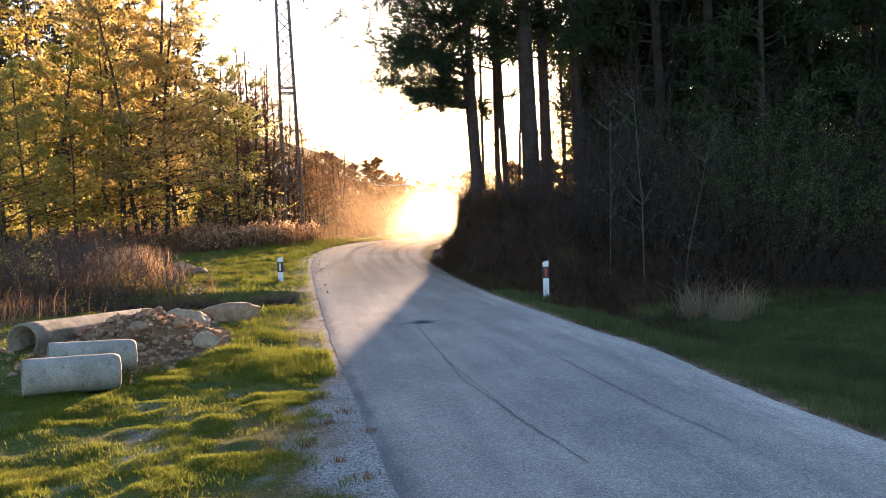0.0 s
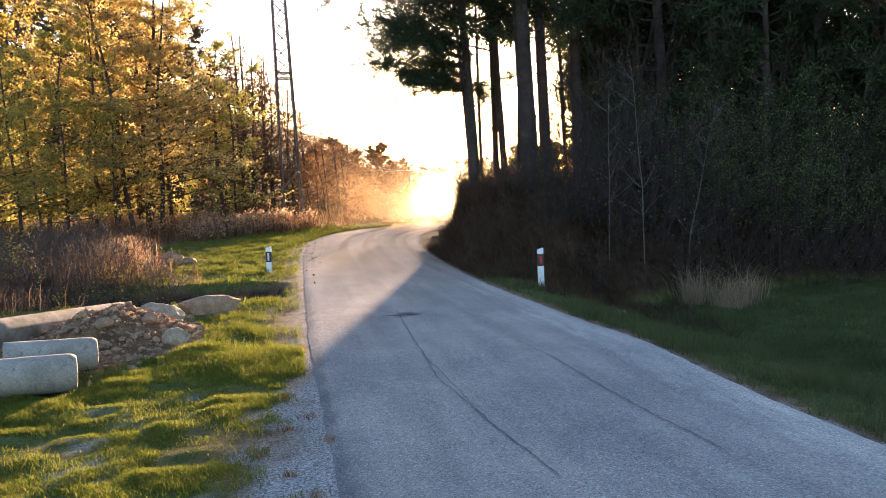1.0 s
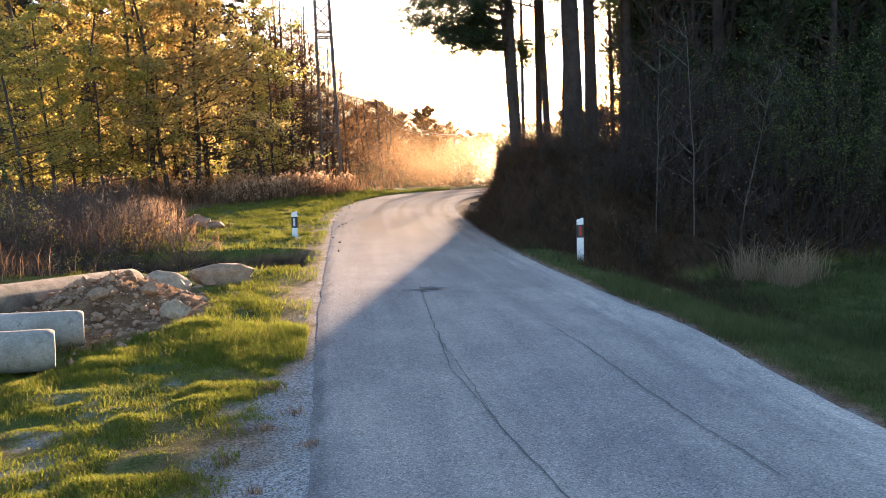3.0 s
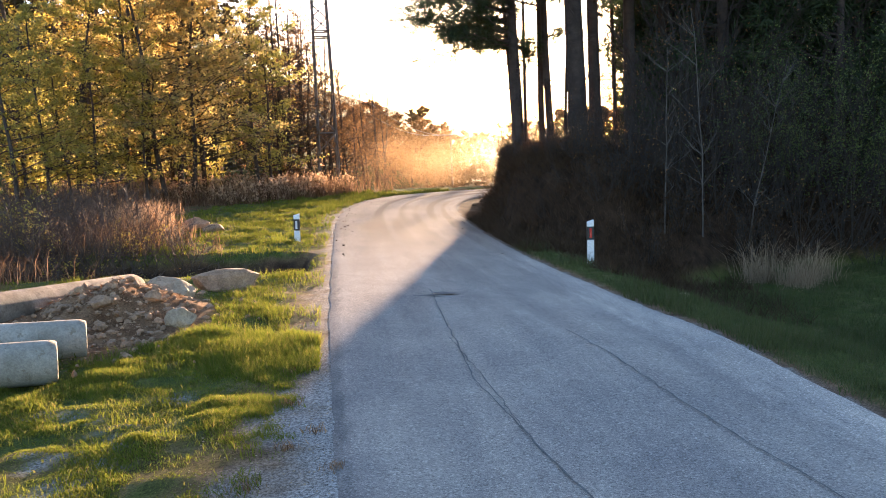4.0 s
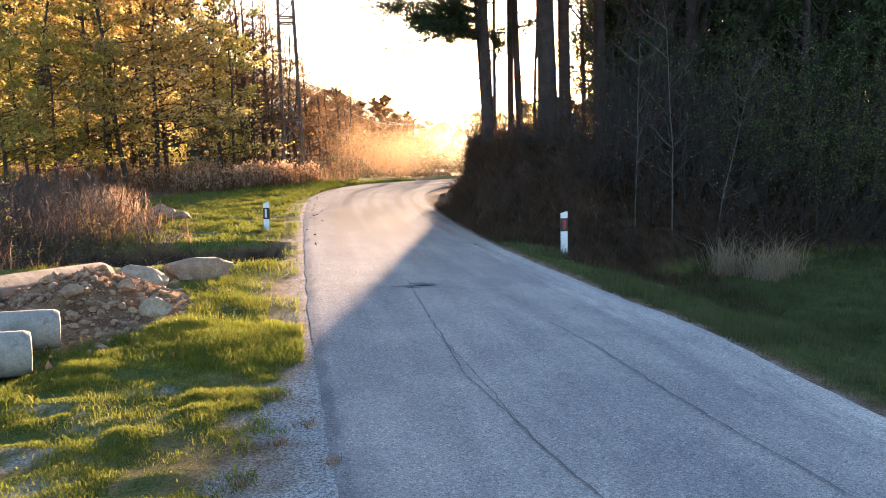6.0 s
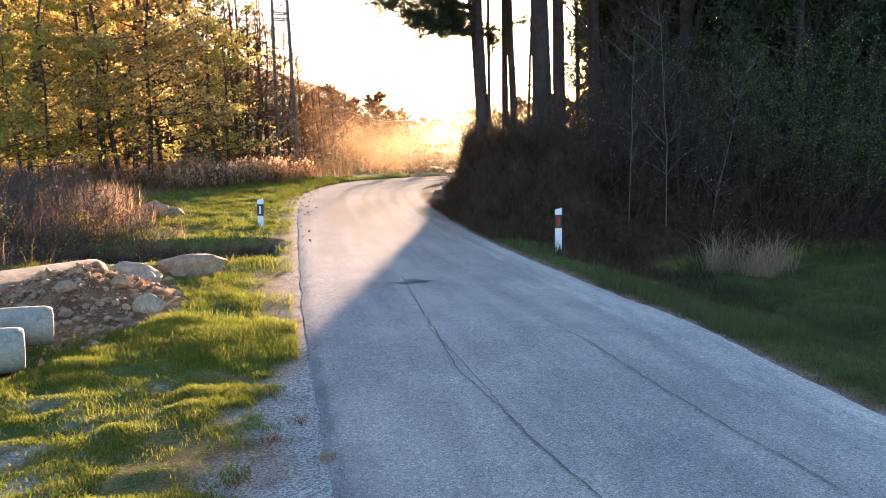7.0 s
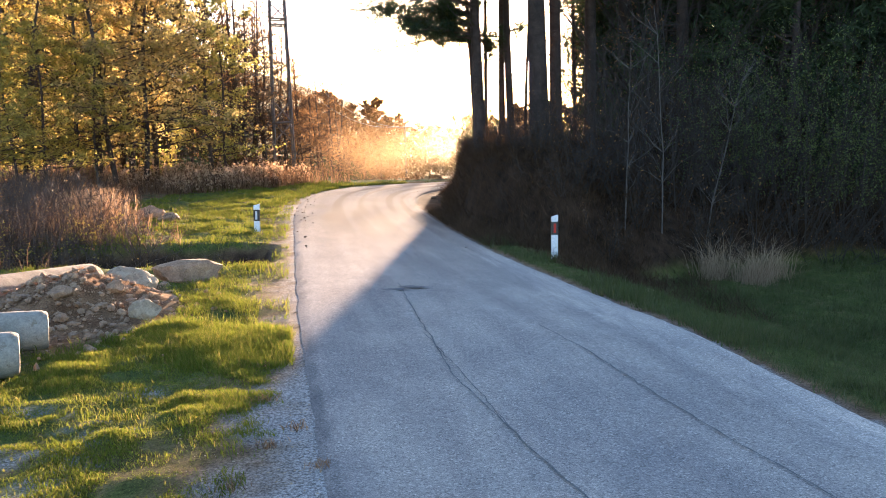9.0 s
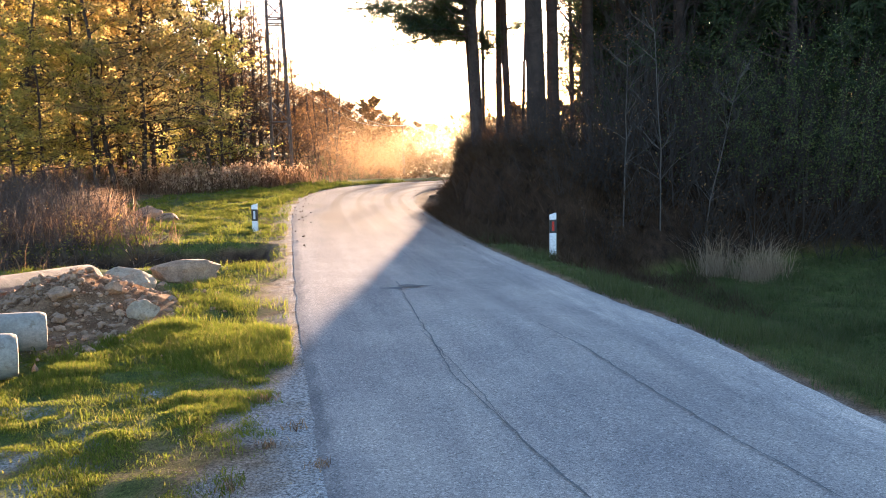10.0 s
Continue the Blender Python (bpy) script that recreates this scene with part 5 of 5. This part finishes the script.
def lattice_mast(x, y):
    root = tagged(new("lattice_mast"), "tall slender galvanised steel lattice power mast", "power mast")
    z0, top = float(height(x, y)[0]) - 0.1, 16.5

    def half(z):
        return 0.43 - 0.0135 * min(z, 12)

    def rod(a, b, r, name):
        part(name, mesh_of(name, *tubes([(np.array([a, b]), (r, r))], 6), M_STEEL), root)

    def corner(i, z):
        s = half(z)
        return ((-s, -s), (s, -s), (s, s), (-s, s))[i % 4] + (z,)
    for i in range(4):
        rod(corner(i, -0.4), corner(i, 12), 0.045, "leg")
        rod(corner(i, 12), corner(i, top), 0.03, "leg")
        for z in (2.7, 6.9, 7.15, 12.0):
            rod(corner(i, z), corner(i + 1, z), 0.04, "crossbar")
        rod(corner(i, 1.9), corner(i + 1, 2.7), 0.033, "brace")
        rod(corner(i, 3.6), corner(i + 1, 2.7), 0.033, "brace")
        z, flip = 7.15, i % 2
        while z < top - 0.5:
            a, b = (i, i + 1) if flip else (i + 1, i)
            rod(corner(a, z), corner(b, z + 0.62), 0.033, "brace")
            z, flip = z + 0.62, not flip
    rod((-1.05, 0, 11.4), (1.05, 0, 11.4), 0.05, "crossarm")
    for s in (-1, 1):
        part("insulator", mesh_of("insulator", *tubes([(np.array([(s * 1.0, 0, 11.4 - 0.05 * k) for k in range(8)]), [0.02, 0.06] * 4)], 10), M_BLACK), root, "dark ribbed insulator")
    root.matrix_basis = pose(x, y, z0, 0, 0, 16)


lattice_mast(-6.95, 40.6)


def utility_pole(x, y, h):
    root = tagged(new("utility_pole"), "distant wooden utility pole with crossarm", "utility pole")
    z = float(height(x, y)[0])
    part("pole", mesh_of("pole", *tubes([(np.array([(0, 0, -0.5), (0, 0, h)]), (0.13, 0.09))], 10), M_POLEWOOD, smooth=True), root)
    part("crossarm", mesh_of("crossarm", *tubes([(np.array([(-0.7, 0, h - 0.3), (0.7, 0, h - 0.3)]), (0.06, 0.06))], 6), M_POLEWOOD), root)
    root.matrix_basis = pose(x, y, z)
    return z + h - 0.2


pole_top = utility_pole(-3.4, 84, 5.4)
for dx in (-0.6, 0.6):
    a, b = np.array([-3.4 + dx, 84, pole_top]), np.array([-9.5 + dx, 70, pole_top + 2.6])
    t = np.linspace(0, 1, 24)[:, None]
    line = a + (b - a) * t - np.array([0, 0, 1.5]) * (4 * t * (1 - t)) * 0.6
    tagged(new("overhead_cable", mesh_of("overhead_cable", *tubes([(line, np.full(24, 0.02))], 5), M_WIRE)), "thin sunlit overhead cable sagging to the pole", "cable", "overhead cables")


# ---- cracks, patch and tracks of the road ----
def road_strip(name, fs_, ys, width, label, mat, lift=0.004):
    rng = np.random.default_rng(int(ys[0] * 31))
    vs = []
    for i, (f, y) in enumerate(zip(fs_, ys)):
        p = on_road(f, y)
        w = width * rng.uniform(0.35, 1.3) * (0.25 if i in (0, len(ys) - 1) else 1)
        j = rng.normal() * width * 0.5
        vs += [p + np.array([j - w / 2, 0, lift]), p + np.array([j + w / 2, 0, lift])]
    n = len(ys)
    fc = np.array([[2 * i, 2 * i + 1, 2 * i + 3, 2 * i + 2] for i in range(n - 1)])
    part(name, mesh_of(name, np.array(vs), fc, mat), road_ob, label)


ys = np.linspace(6.0, 13.6, 60)
road_strip("crack", np.interp(ys, [6, 9, 13.6], [0.36, 0.29, 0.36]) + 0.0012 * np.sin(ys * 5), ys, 0.014, "long dark crack along the lane", M_CRACK)
ys = np.linspace(7.5, 10.6, 26)
road_strip("crack", np.interp(ys, [7.5, 10.6], [0.325, 0.30]) + 0.001 * np.sin(ys * 7), ys, 0.01, "fine dark crack", M_CRACK)
ys = np.linspace(6.5, 11.0, 40)
road_strip("crack", np.interp(ys, [6.5, 11], [0.69, 0.62]) + 0.0012 * np.sin(ys * 4), ys, 0.014, "faint dark crack", M_CRACK)
ys = np.linspace(12.95, 13.35, 6)
road_strip("tar_patch", np.full(6, 0.378), ys, 0.3, "small dark tar patch", M_CRACK)


# ---- drifting dust ----
def dust_cloud(seed, count, spread, label, mat, speck=0.0052):
    rng = np.random.default_rng(seed)
    count = int(count * 3.8)
    p = rng.normal(size=(count, 3)) * np.array(spread)
    # swirled into billows
    for k in range(3):
        q = p / (0.5 + 0.5 * k)
        p = p + 0.16 * (k + 1) * np.stack([np.sin(q[:, 1] * 2.1 + seed + k), np.sin(q[:, 2] * 2.7 + k), 0.6 * np.sin(q[:, 0] * 2.3 + seed)], 1)
    a = unit(rng.normal(size=(count, 3))) * speck
    b = unit(np.cross(a, rng.normal(size=(count, 3)))) * speck
    v = np.stack([p - a, p + a, p + b * 1.6], 1).reshape(-1, 3)
    return tagged(new("dust_cloud", mesh_of("dust_cloud", v, np.arange(3 * count).reshape(-1, 3), mat)), label, "dust", "drifting dust", kind="stuff")


DUST = [
    # specks, spread, way: t, x, y, z
    (13000, (0.8, 1.3, 0.36), M_DUST_SUNWARD, [(0, -0.5, 31.5, 0.35), (1.0, 0.0, 33.2, 0.45), (2.5, 1.6, 35.3, 0.5), (5, 4.5, 36.6, 0.5), (10, 9.0, 37.5, 0.4)]),
    (14000, (0.8, 1.1, 0.5), M_DUST_SUNWARD, [(0, 0.0, 33.6, 0.6), (1.0, 0.5, 34.7, 0.7), (2.5, 1.6, 36.5, 0.8), (5, 3.2, 37.8, 0.8), (10, 6.5, 39, 0.8)]),
    (13000, (1.2, 1.8, 0.34), M_DUST_BROWN, [(0, -1.9, 31.0, 0.25), (1.0, -1.7, 33.8, 0.3), (2.5, -1.2, 38.5, 0.4), (5, -1.0, 41, 0.4), (10, -1.4, 43, 0.3)]),
    (34000, (1.9, 2.5, 0.75), M_DUST_BROWN, [(0, -2.0, 40, 0.8), (2.5, -2.2, 42.5, 0.8), (5, -2.5, 44, 0.8), (10, -3.2, 46, 0.7)]),
    (7000, (1.0, 2.2, 0.8), M_DUST_SUNWARD, [(0, 0.8, 40, 1.0), (2.5, 0.8, 42, 1.0), (5, 0.7, 43.5, 1.0), (10, 0.5, 45.5, 0.9)]),
    (60000, (2.6, 4.0, 1.2), M_DUST_BROWN, [(0, -3.0, 54, 0.6), (5, -3.2, 56, 0.6), (10, -3.6, 58, 0.5)]),
    (12000, (1.4, 2.0, 0.9), M_DUST_SUNWARD, [(0, 2.0, 43, 1.0), (2.5, 2.2, 44, 1.0), (5, 2.0, 45, 1.0), (10, 1.6, 46.5, 0.9)]),
]


def motions():
    for k, (count, spread, mat, way) in enumerate(DUST):
        ob = dust_cloud(900 + k, count, spread, "sunlit golden dust cloud drifting over the road's bend", mat)
        walk(ob, [(t, pose(x, y, z, 0, 0, 2.0 * t * (1 if k % 2 else -1))) for t, x, y, z in way])


motions()
